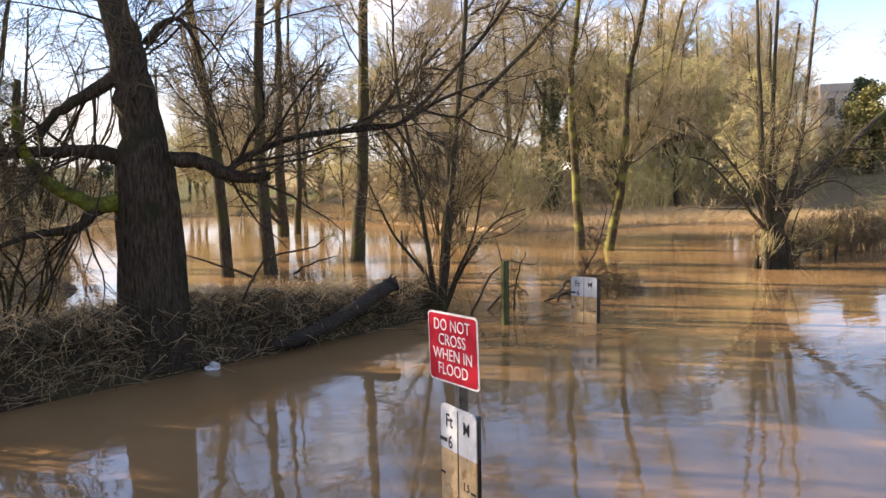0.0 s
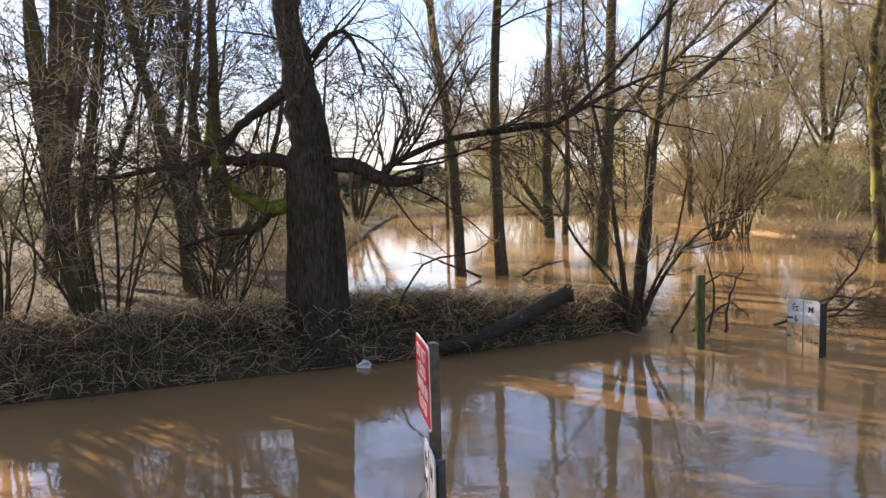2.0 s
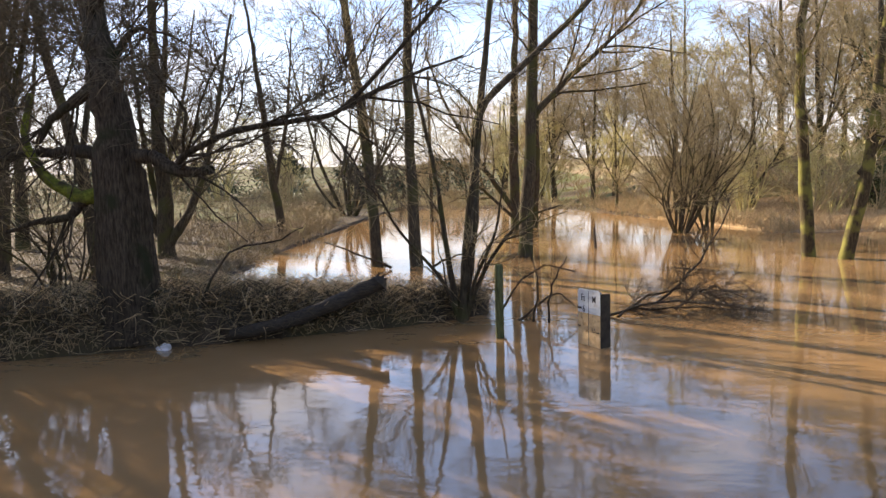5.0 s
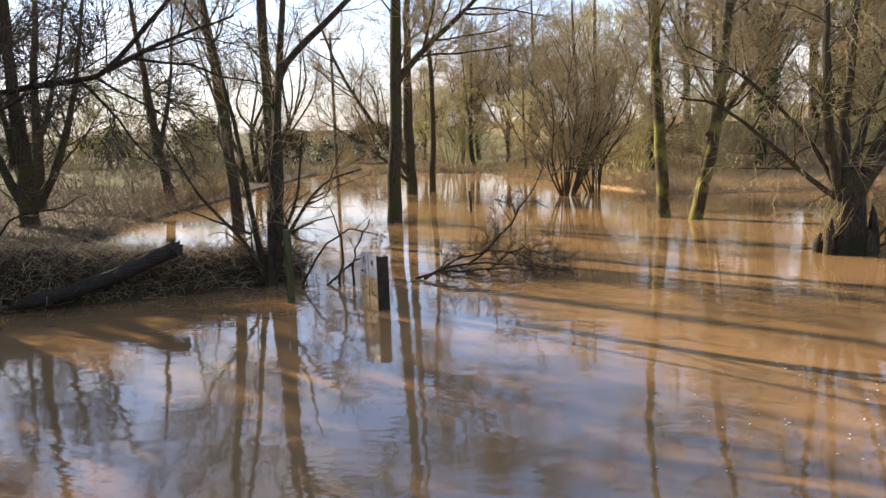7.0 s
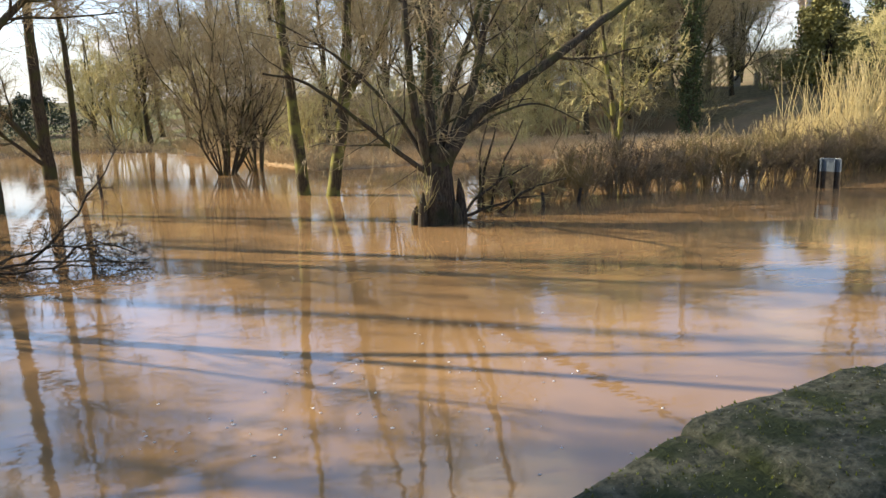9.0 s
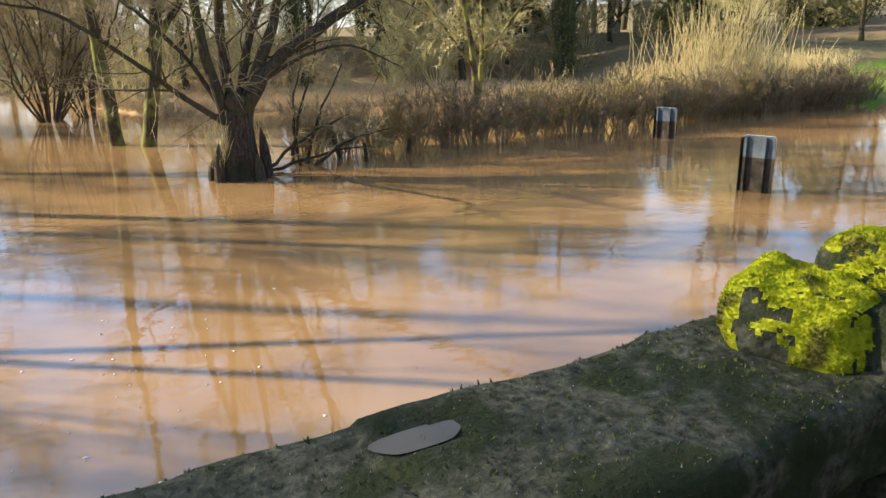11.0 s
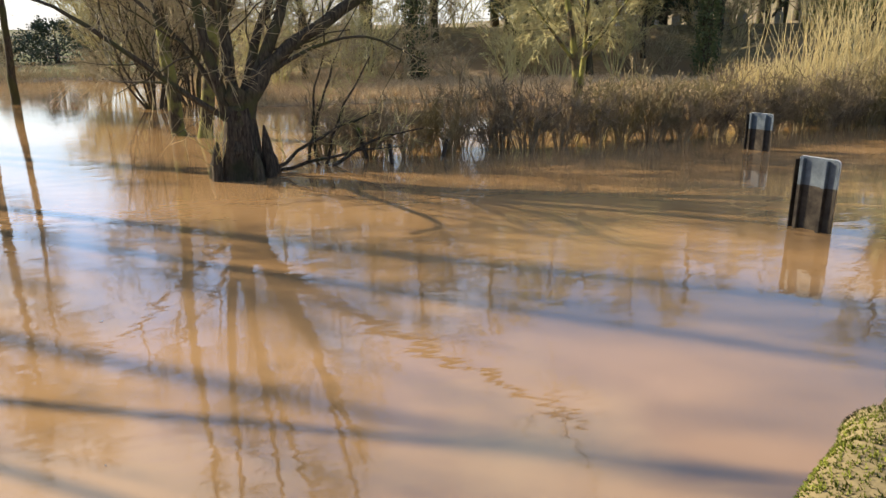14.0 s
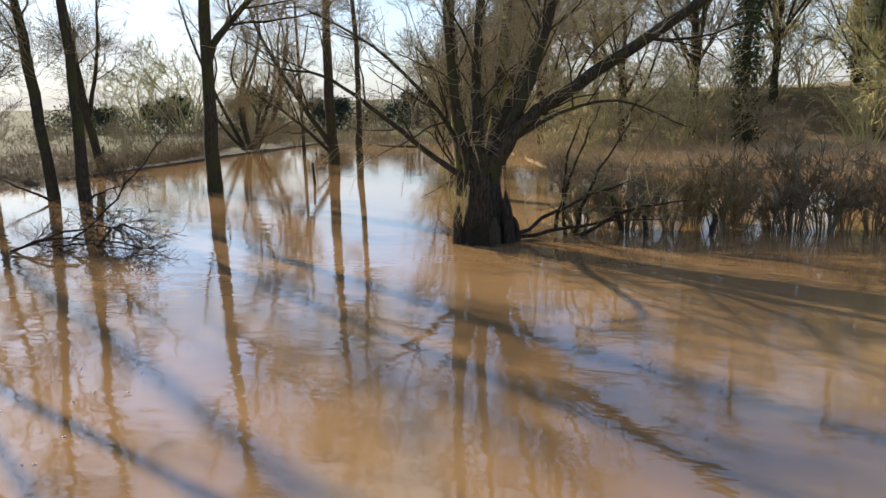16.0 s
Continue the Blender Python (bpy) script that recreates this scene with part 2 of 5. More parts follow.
def box_mesh(name, size, centre, mat, bevel=0.01, turn=0, jitter=0.0, cuts=0):
    bm = bmesh.new()
    bmesh.ops.create_cube(bm, size=1)
    for v in bm.verts:
        v.co = Vector((v.co.x * size[0], v.co.y * size[1], v.co.z * size[2]))
    if cuts:
        bmesh.ops.subdivide_edges(bm, edges=bm.edges[:], cuts=cuts, use_grid_fill=True)
    if bevel:
        sharp = [e for e in bm.edges if e.calc_face_angle(0) > 0.5]
        bmesh.ops.bevel(bm, geom=sharp, offset=bevel, segments=2, affect="EDGES")
    if jitter:
        for v in bm.verts:
            v.co += noise.noise_vector(v.co * 4 + Vector(centre) * 3) * jitter
    bmesh.ops.transform(bm, matrix=pose(*centre, 0, 0, turn), verts=bm.verts)
    return bm_mesh(name, bm, mat, bool(jitter))


def tubes(name, paths, sides, mat, cap=False):
    """One mesh of tapered tubes, each along its points with its radii."""
    verts, faces, base = [], [], 0
    ang = np.linspace(0, 2 * np.pi, sides, endpoint=False)
    ca, sa = np.cos(ang), np.sin(ang)
    for pts, rad in paths:
        p = np.asarray(pts, float)
        n = len(p)
        tan = np.gradient(p, axis=0)
        tan /= np.linalg.norm(tan, axis=1)[:, None] + 1e-9
        ref = np.array((0.0, 0.0, 1.0)) if abs(tan[0, 2]) < 0.8 else np.array((1.0, 0.0, 0.0))
        u = np.cross(tan, ref)
        u /= np.linalg.norm(u, axis=1)[:, None] + 1e-9
        w = np.cross(tan, u)
        r = np.asarray(rad, float)[:, None, None]
        ring = p[:, None, :] + r * (ca[None, :, None] * u[:, None, :] + sa[None, :, None] * w[:, None, :])
        verts.append(ring.reshape(-1, 3))
        i = np.arange(n - 1)[:, None] * sides + base
        j = np.arange(sides)[None, :]
        k = (j + 1) % sides
        faces.append(np.stack((i + j, i + k, i + k + sides, i + j + sides), -1).reshape(-1, 4))
        base += n * sides
    v = np.concatenate(verts)
    f = np.concatenate(faces).astype(np.int32)
    me = bpy.data.meshes.new(name)
    me.vertices.add(len(v))
    me.vertices.foreach_set("co", v.astype(np.float32).ravel())
    me.loops.add(f.size)
    me.loops.foreach_set("vertex_index", f.ravel())
    me.polygons.add(len(f))
    me.polygons.foreach_set("loop_start", np.arange(0, f.size, 4, dtype=np.int32))
    me.polygons.foreach_set("use_smooth", np.ones(len(f), bool))
    me.materials.append(mat)
    me.update(calc_edges=True)
    return me


def curve_through(points, n):
    """Smooth polyline of n points through the control points."""
    p = np.asarray(points, float)
    q = np.vstack((2 * p[0] - p[1], p, 2 * p[-1] - p[-2]))
    out = []
    for s in np.linspace(0, len(p) - 1.0001, n):
        i, f = int(s), s - int(s)
        a, b, c, d = q[i], q[i + 1], q[i + 2], q[i + 3]
        out.append(0.5 * (2 * b + (c - a) * f + (2 * a - 5 * b + 4 * c - d) * f * f + (3 * b - a - 3 * c + d) * f ** 3))
    return np.array(out)


def gnarl(rng, pts, amount):
    p = pts.copy()
    p[1:] += rng.normal(0, amount, p[1:].shape)
    return p


def sprout(rng, p, d, length, r0, r1, n, wander, lift):
    """A single shoot that wanders from p along d."""
    out = [np.array(p, float)]
    d = np.array(d, float)
    step = length / (n - 1)
    for _ in range(n - 1):
        d = d + rng.normal(0, wander, 3) + np.array((0, 0, lift))
        d /= np.linalg.norm(d) + 1e-9
        out.append(out[-1] + d * step)
    return np.array(out), np.linspace(r0, r1, n)


def ramify(rng, store, pts, rad, level, count, length, angle, lift, start=0.2, thin=0.55, twig=0.006, ratio=0.7, segs=4):
    """Shoots along a limb, and shoots of theirs, level by level."""
    n = len(pts)
    for _ in range(count):
        f = (start + (1 - start) * rng.random()) * (n - 1.001)
        i, g = int(f), f - int(f)
        p = pts[i] * (1 - g) + pts[i + 1] * g
        t = pts[i + 1] - pts[i]
        t = t / (np.linalg.norm(t) + 1e-9)
        side = rng.normal(0, 1, 3)
        side -= t * side.dot(t)
        side /= np.linalg.norm(side) + 1e-9
        a = angle * rng.uniform(0.6, 1.3)
        d = t * math.cos(a) + side * math.sin(a)
        size = length * rng.uniform(0.45, 1.15) * (1 - 0.35 * f / n)
        r = max(min(rad[i] * thin, size * 0.014), twig)
        sp, sr = sprout(rng, p, d, size, r, max(r * 0.35, twig * 0.6), 6 if level > 1 else segs, 0.16, lift)
        store[level].append((sp, sr))
        if level > 0:
            ramify(rng, store, sp, sr, level - 1, max(3, int(count * ratio)), length * 0.52, angle, lift, 0.15, thin, twig, ratio, segs)


def bare_tree(name, label, at, stems, seed, bark, twigs, count=11, length=2.2, angle=0.75, lift=0.04, twig=0.006, start=0.25, levels=2, group="", category="tree", flare=1.25, sides=10, turn=0, ratio=0.7, segs=4):
    """A leafless tree: the first stem is the trunk, the others are limbs; control points are metres from its foot."""
    rng = np.random.default_rng(seed)
    tree = thing(name, label, category, group, at=at, turn=turn)
    store = {k: [] for k in range(levels + 1)}
    for i, (ctrl, r0, r1) in enumerate(stems):
        n = max(8, 4 * len(ctrl))
        pts = gnarl(rng, curve_through(ctrl, n), min(0.025, r0 * 0.08))
        rad = np.linspace(r0, r1, n) * rng.uniform(0.93, 1.07, n)
        if i == 0:
            rad[0] *= flare
            rad[1] *= 1 + (flare - 1) * 0.35
        part("trunk" if i == 0 else "limb", tubes(name, [(pts, rad)], sides if r0 > 0.08 else 7, bark), tree)
        size = np.linalg.norm(pts[-1] - pts[0])
        ramify(rng, store, pts, rad, levels, max(3, int(count * min(1.3, size / 6 + 0.25))), length, angle, lift, start if i == 0 else 0.2, 0.55, twig, ratio, segs)
    for k in range(levels, -1, -1):
        if store[k]:
            part("bough" if k == levels else "crown", tubes(name, store[k], 5 if k == levels and levels > 1 and segs > 3 else 3, bark if k == levels else twigs), tree, kind="stuff")
    return tree


def piecewise(x, table):
    xs, ys = zip(*table)
    return float(np.interp(x, xs, ys))


# ---- ground: one sheet, flooded where it lies under the water ----
FRONT = ((-40, 6.5), (-6, 8.6), (-2, 9.7), (0.4, 10.65), (3.2, 11.65), (5.9, 12.7), (7.2, 13.6), (7.9, 14.6))
BACK = ((-40, 90), (-2.0, 90), (-1.2, 21), (-0.6, 17.5), (2, 16.6), (5.5, 15.8), (7.4, 15.2), (7.9, 14.7))
SHORE_LEFT = ((14, 3), (17, -0.7), (25, -0.9), (43, -3.4), (59, -9.2), (90, -14))
FAR_SHORE = ((-12, 66), (8, 62), (14, 56), (18, 41), (20, 33), (30, 32), (40, 27), (46, 20))
NEAR_SHORE = ((20.6, 2.5), (22.5, 3.2), (24, 4.2), (27, 5.7), (30.5, 7.1), (34, 9.1), (38, 12), (44, 16.2), (46, 18))


def smooth01(v):
    v = min(1.0, max(0.0, v))
    return v * v * (3 - 2 * v)


def ground_height(x, y):
    n1 = noise.noise(Vector((x * 0.35, y * 0.35, 0)))
    n2 = noise.noise(Vector((x * 1.6, y * 1.6, 4)))
    z = -0.9
    # wooded bank, steep towards the river
    if x < 7.9 and y < 92:
        d = y - piecewise(x, FRONT)
        e = piecewise(x, BACK) - y
        top = 0.78 if x < 1.8 else 0.78 - 0.35 * smooth01((x - 1.8) / 4)
        if d > -0.5 and e > -1.5:
            rise = smooth01((d + 0.1) / 0.75)
            fall = 1 - smooth01((d - 1.2) / 4.2)
            back = smooth01((e + 0.2) / 0.9)
            zz = -0.9 + rise * (0.9 + (0.10 + (top - 0.10) * fall))
            zz = -0.9 + (zz + 0.9) * back
            z = max(z, zz + (0.06 * n1 + 0.05 * n2) * rise)
    # marsh and field on the far side of the trees
    if y > 17:
        s = piecewise(y, SHORE_LEFT) - x
        if s > -2:
            z = max(z, -0.9 + 0.9 * smooth01((s + 2) / 2) + 0.05 * smooth01(s / 2) + 0.11 * n1 + 0.05 * n2 + 0.7 * smooth01((y - 34) / 25) * smooth01(s / 8))
    # far bank, rising to the churchyard
    f = y - piecewise(x, FAR_SHORE) if x < 46 else 1e3
    if f > -3:
        g = smooth01((f + 3) / 3)
        up = smooth01((y - 43 + 0.12 * (x - 30)) / 10) * smooth01((x - 14) / 14) * 3.3
        z = max(z, -0.9 + g * 1.05 + 0.10 * n1 * g + up + 0.02 * max(0, y - 60))
    # hedge bank
    if 19.5 < x < 47:
        h = abs(y - (17.3 + 0.06 * max(0, x - 27)))
        z = max(z, -0.9 + 0.85 * smooth01((2.4 - h) / 1.4) * smooth01((x - 19.5) / 2.5))
    # lawn and lane beyond the ford
    if x > 43:
        z = max(z, -0.9 + 0.95 * smooth01((x - 43) / 3) + 0.075 * max(0, x - 46) + 1.6 * smooth01((y - 20) / 14) * smooth01((x - 46) / 10))
    # near bank along the footpath
    if x > 20.6:
        s = (piecewise(x, NEAR_SHORE) if x < 46 else 60) - y
        if s > -1.5 and x < 46:
            z = max(z, -0.9 + 0.95 * smooth01((s + 1.2) / 1.2) + 1.5 * smooth01((s + 0.2) / 2.4) + 0.07 * n1 + 0.05 * n2)
    bend = min(0.7, max(0.0, (x - 19.0) * 0.28))
    if y < 1.2 + 0.8 * bend:
        z = max(z, path_height(x) - 0.02 - 0.5 * smooth01((y - 0.4 - bend) / 0.8))
    return z


def path_height(x):
    return 1.5 - 0.38 * smooth01((x - 7) / 7)


def axis(dense, step, far):
    mid = list(np.arange(dense[0], dense[1], step))
    out, s = [], step
    v = dense[1]
    while v < far[1]:
        out.append(v)
        s *= 1.16
        v += s
    out.append(far[1])
    back, s, v = [], step, dense[0]
    while v > far[0]:
        s *= 1.16
        v -= s
        back.append(v)
    return back[::-1] + mid + out


gx = axis((-9, 34), 0.26, (-1500, 1500))
gy = axis((1.2, 34), 0.26, (-1500, 1500))
g_verts = [(x, y, ground_height(x, y)) for y in gy for x in gx]
nx = len(gx)
g_faces = [(j * nx + i, j * nx + i + 1, (j + 1) * nx + i + 1, (j + 1) * nx + i) for j in range(len(gy) - 1) for i in range(nx - 1)]
ground_me = mesh_of("ground", g_verts, g_faces, MUD, True)
ground_me.materials.append(DEAD_GRASS)
ground_me.materials.append(LAWN)
ground_me.materials.append(PATH_MAT)
ground_me.materials.append(PASTURE)
ground_me.materials.append(ROUGH_GRASS)
slots = []
for j in range(len(gy) - 1):
    for i in range(nx - 1):
        x, y = (gx[i] + gx[i + 1]) / 2, (gy[j] + gy[j + 1]) / 2
        w = noise.noise(Vector((x * 0.3, y * 0.3, 9))) * 2.5
        k = 0
        if x < -5 and y + w > 44 or y + w > 62 and x < 20:
            k = 5
        elif y > 47 + w and 18 < x < 46:
            k = 4
        elif x > 43.5 + w * 0.4 and y > 25 + w:
            k = 4
        elif x > 43.5 + w * 0.4 and not (10 < y + w * 0.3 < 16.5):
            k = 2
        elif x > 17 and y > 27:
            k = 1
        elif x > 20.5 and y < piecewise(x, NEAR_SHORE) + 0.6:
            k = 5
        elif x > 40:
            k = 3
        elif y < 1.2:
            k = 3
        slots.append(k)
ground_me.polygons.foreach_set("material_index", slots)
ground = tagged(new("ground", ground_me), "flooded muddy ground with leaf litter, dead grass and lawn", "ground", kind="structure")

# flood water
wv = [(-260, 0.6, 0), (47, 0.6, 0), (47, 190, 0), (-260, 190, 0)]
water = tagged(new("water", mesh_of("water", wv, [(0, 1, 2, 3)], WATER)), "muddy brown flood water reflecting sky and trees", "water", kind="structure")

# ---- the great willow on the bank ----
WX, WY = 1.05, 11.75
willow_stems = [
    (((0, 0, 0.3), (0.03, 0, 1.9), (0.02, 0, 3.3), (-0.08, 0, 4.2), (-0.2, 0, 5.1), (-0.36, 0.1, 6.0), (-0.9, 0.4, 9.5), (-1.3, 0.6, 13)), 0.50, 0.10),
    (((0.25, -0.1, 3.42), (0.85, -0.3, 3.36), (1.2, -0.4, 3.22), (1.45, -0.4, 3.42), (2.4, -0.5, 3.78), (3.7, -0.6, 3.92), (4.25, -0.6, 4.1), (5.2, -0.6, 5.0), (6.2, -0.6, 6.1), (7.0, -0.5, 7.4)), 0.078, 0.022),
    (((0.3, -0.1, 3.42), (0.8, -0.28, 3.36), (1.15, -0.38, 3.17), (1.55, -0.4, 3.1), (1.85, -0.4, 3.12)), 0.13, 0.08),
    (((4.2, -0.6, 4.05), (5.1, -0.4, 4.5), (6.2, -0.2, 4.9)), 0.05, 0.015),
    (((-0.2, 0, 3.4), (-0.6, 0, 3.5), (-1.15, 0.1, 3.55), (-2.2, 0.3, 3.5), (-3.8, 0.4, 3.3)), 0.15, 0.04),
    (((-0.3, 0, 4.7), (-0.78, 0, 4.4), (-1.2, 0, 4.1), (-1.5, 0, 3.7)), 0.12, 0.05),
    (((-0.45, 0, 2.74), (-0.8, 0, 2.62), (-1.03, 0, 2.36), (-1.55, 0, 2.3), (-2.2, -0.1, 2.1)), 0.13, 0.03),
    (((0.1, 0, 5.2), (0.32, 0, 5.5), (0.6, 0, 5.62), (0.8, 0, 5.4), (0.95, 0, 4.9)), 0.07, 0.02),
    (((-0.3, 0, 6.0), (0.6, -0.4, 7.6), (1.6, -1.0, 9.5), (2.2, -1.2, 11.5)), 0.16, 0.04),
    (((-0.4, 0.1, 6.4), (-1.6, 0.3, 7.4), (-3.2, 0.4, 8.4), (-4.6, 0.5, 9.8)), 0.14, 0.03),
    (((-0.6, 0.2, 7.6), (0.4, 0.8, 8.8), (1.8, 1.6, 10.0), (3.0, 2.0, 11.0)), 0.12, 0.03),
]
willow = bare_tree("willow_tree", "old leaning willow with dark furrowed bark on the bank", (WX, WY, 0), willow_stems, 11, BARK_DARK, TWIG_DARK, 12, 2.4, 0.8, -0.02, 0.0065, 0.35, flare=1.2, sides=14, ratio=0.82)
part("mossy_limb", tubes("mossy_limb", [(curve_through(((-0.3, 0, 2.78), (-0.75, 0, 2.7), (-0.98, 0, 2.82), (-1.35, 0, 3.04), (-1.6, 0, 3.4), (-1.75, 0, 3.85), (-1.7, 0.2, 4.6)), 22), np.linspace(0.15, 0.05, 22))], 10, MOSS_LIMB), willow, "limb covered in bright green moss")


# ---- flooded trees ----
def straight(h, lean=(0, 0), bend=0.0, seed=0):
    r = random.Random(seed)
    return tuple((lean[0] * k / 4 * h + r.uniform(-bend, bend), lean[1] * k / 4 * h + r.uniform(-bend, bend), h * k / 4 - (0.5 if k == 0 else 0)) for k in range(5))


def pole_tree(label, at, h, lean, r, seed, bark=BARK, twigs=TWIG, count=12, extra=(), length=2.6, **more):
    stems = [(straight(h, lean, 0.17, seed), r * 0.86, r * 0.2)] + list(extra)
    return bare_tree("alder_tree", label, (*at, 0), stems, seed, bark, twigs, count, length, flare=1.15, group="trees standing in the flood", start=0.2, ratio=0.8, twig=0.0075, **more)


pole_tree("slender bare tree leaning in the flood water", (3.81, 22.5), 17, (-0.095, 0), 0.24, 21, count=15, length=3.8)
pole_tree("slender upright bare tree in the flood water", (4.89, 22.5), 18, (0.03, 0), 0.24, 22, count=15, length=3.8)
pole_tree("tall dark bare tree forking above the flood", (8.44, 24.4), 18, (0.065, 0), 0.30, 23, count=14, length=3.8, extra=[(((0.30, 0, 4.6), (0.8, 0, 5.2), (1.95, 0.1, 6.3), (3.4, 0.2, 7.6), (5.4, 0.4, 10.0)), 0.15, 0.04)])
pole_tree("bare tree with crooked trunk in the flood", (8.47, 36.8), 17, (0.03, 0), 0.34, 24, count=13, length=3.6, extra=[(((0, 0, 1.0), (-1.6, 0, 3.4), (-3.4, 0, 6.5), (-4.5, 0, 9.5)), 0.15, 0.04), (((0, 0, 0.6), (-2.2, 0, 2.6), (-4.6, 0, 4.0)), 0.1, 0.03)])
pole_tree("thin bare tree in the flood", (9.6, 38.0), 13, (0.0, 0), 0.22, 25)
pole_tree("bare tree with yellow-green lichened bark", (17.69, 23.4), 14, (-0.02, 0), 0.25, 26, BARK_MOSS, TWIG)
pole_tree("leaning twin-stemmed tree with lichened bark", (18.33, 22.4), 13, (0.185, 0), 0.25, 27, BARK_MOSS, TWIG, extra=[(((0.48, 0, 2.6), (0.95, 0, 3.3), (1.95, 0, 4.8), (2.9, 0, 6.9), (3.8, 0, 10)), 0.13, 0.04)])

# stump willow with five stems
stump_stems = [
    (((0, 0, 0.5), (0.0, 0, 0.8), (0.02, 0, 1.2), (0.05, 0, 1.7)), 0.36, 0.22),
    (((-0.05, 0, 0.6), (-0.2, 0, 1.3), (-0.5, 0, 2.6), (-0.62, 0, 4.2), (-0.66, 0.1, 6), (-0.8, 0.3, 10)), 0.15, 0.035),
    (((0, 0.05, 0.6), (-0.05, 0.08, 1.6), (-0.12, 0.1, 3.0), (-0.03, 0.1, 4.4), (0.1, 0.2, 6), (0.3, 0.3, 10)), 0.15, 0.035),
    (((0.05, 0, 0.6), (0.25, 0, 1.6), (0.85, 0.0, 2.9), (1.3, 0.1, 4.3), (1.6, 0.2, 5.9), (2.1, 0.3, 9)), 0.16, 0.035),
    (((0.08, -0.05, 0.7), (0.3, -0.1, 1.65), (1.1, -0.1, 2.55), (2.75, -0.2, 3.6), (4.4, -0.2, 4.65), (6.0, -0.2, 5.7), (8.0, 0, 7.0)), 0.18, 0.045),
    (((-0.25, 0, 1.2), (-1.0, -0.1, 1.75), (-1.9, -0.2, 2.5), (-3.0, -0.3, 3.3), (-3.9, -0.4, 3.5)), 0.07, 0.02),
    (((-0.2, 0.1, 1.4), (-0.9, 0.2, 2.6), (-2.2, 0.3, 3.9), (-3.6, 0.4, 4.7)), 0.06, 0.015),
    (((0.05, 0.1, 1.3), (0.6, 0.5, 3.0), (1.6, 0.9, 5.2), (2.4, 1.2, 8.0)), 0.11, 0.035),
    (((0.6, -0.1, 2.0), (1.5, -0.2, 2.5), (2.6, -0.2, 2.7), (3.8, -0.3, 2.2)), 0.045, 0.012),
]
stump = bare_tree("pollard_willow", "pollarded willow with several stems rising from flood water", (19.5, 15.5, 0), stump_stems, 31, BARK, TWIG, 7, 2.3, 0.95, -0.01, 0.0065, flare=1.1, sides=14, ratio=0.8)


def fluted_butt(name, profile, ribs, depth, seed, mat, rings=18, around=44):
    """A wide old trunk foot: radius by height, with uneven buttresses and furrows."""
    hs, rs = zip(*profile)
    vs, fs = [], []
    for k in range(rings):
        z = hs[0] + (hs[-1] - hs[0]) * k / (rings - 1)
        r0 = float(np.interp(z, hs, rs))
        for a in range(around):
            q = 2 * math.pi * a / around
            n = noise.noise(Vector((math.cos(q) * ribs, math.sin(q) * ribs, z * 0.5 + seed)))
            f = noise.noise(Vector((math.cos(q) * ribs * 3, math.sin(q) * ribs * 3, z * 1.2 + seed)))
            e = r0 * (1 + depth * n + depth * 0.45 * f)
            top = 0.22 * noise.noise(Vector((math.cos(q) * 2, math.sin(q) * 2, seed + 9))) * (k / (rings - 1)) ** 3
            vs.append((math.cos(q) * e, math.sin(q) * e, z + top))
    for k in range(rings - 1):
        for a in range(around):
            b = (a + 1) % around
            fs.append((k * around + a, k * around + b, (k + 1) * around + b, (k + 1) * around + a))
    return mesh_of(name, vs, fs, mat, True)


part("butt", fluted_butt("butt", ((0.1, 0.64), (0.6, 0.56), (1.3, 0.51), (2.4, 0.475), (3.3, 0.43)), 3.2, 0.13, 7.7, BARK_DARK, 26, 64), willow, "furrowed foot of the trunk")
part("butt", fluted_butt("butt", ((-0.6, 0.54), (0.0, 0.46), (0.35, 0.40), (0.9, 0.34), (1.35, 0.29)), 2.0, 0.30, 3.1, BARK_DARK), stump, "dark hollowed foot of the trunk")
for k, (sx, sy, hh, rr0) in enumerate(((0.52, -0.16, 1.05, 0.15), (-0.50, -0.22, 0.8, 0.13), (-0.58, 0.1, 0.45, 0.12), (0.3, -0.45, 0.55, 0.13), (0.66, 0.15, 0.5, 0.10))):
    part("broken_bark", tubes("broken_bark", [(curve_through(((sx, sy, -0.3), (sx * 0.97, sy, hh * 0.5), (sx * 0.9, sy * 0.9, hh)), 6), np.array((1, 0.95, 0.85, 0.7, 0.45, 0.1)) * rr0)], 7, BARK if k % 2 else BARK_DARK), stump, "split slab of dark bark")
rsp = np.random.default_rng(77)
spray = [sprout(rsp, (-0.45 + rsp.uniform(-0.15, 0.1), -0.2 + rsp.uniform(-0.2, 0.2), rsp.uniform(0.2, 1.0)), (rsp.uniform(-0.5, 0.2), rsp.uniform(-0.6, 0.3), 0.8), rsp.uniform(0.3, 0.9), 0.009, 0.004, 5, 0.22, 0.02) for _ in range(34)]
part("young_growth", tubes("young_growth", spray, 3, TWIG_PALE), stump, "pale yellow shoots on the trunk foot", "stuff")


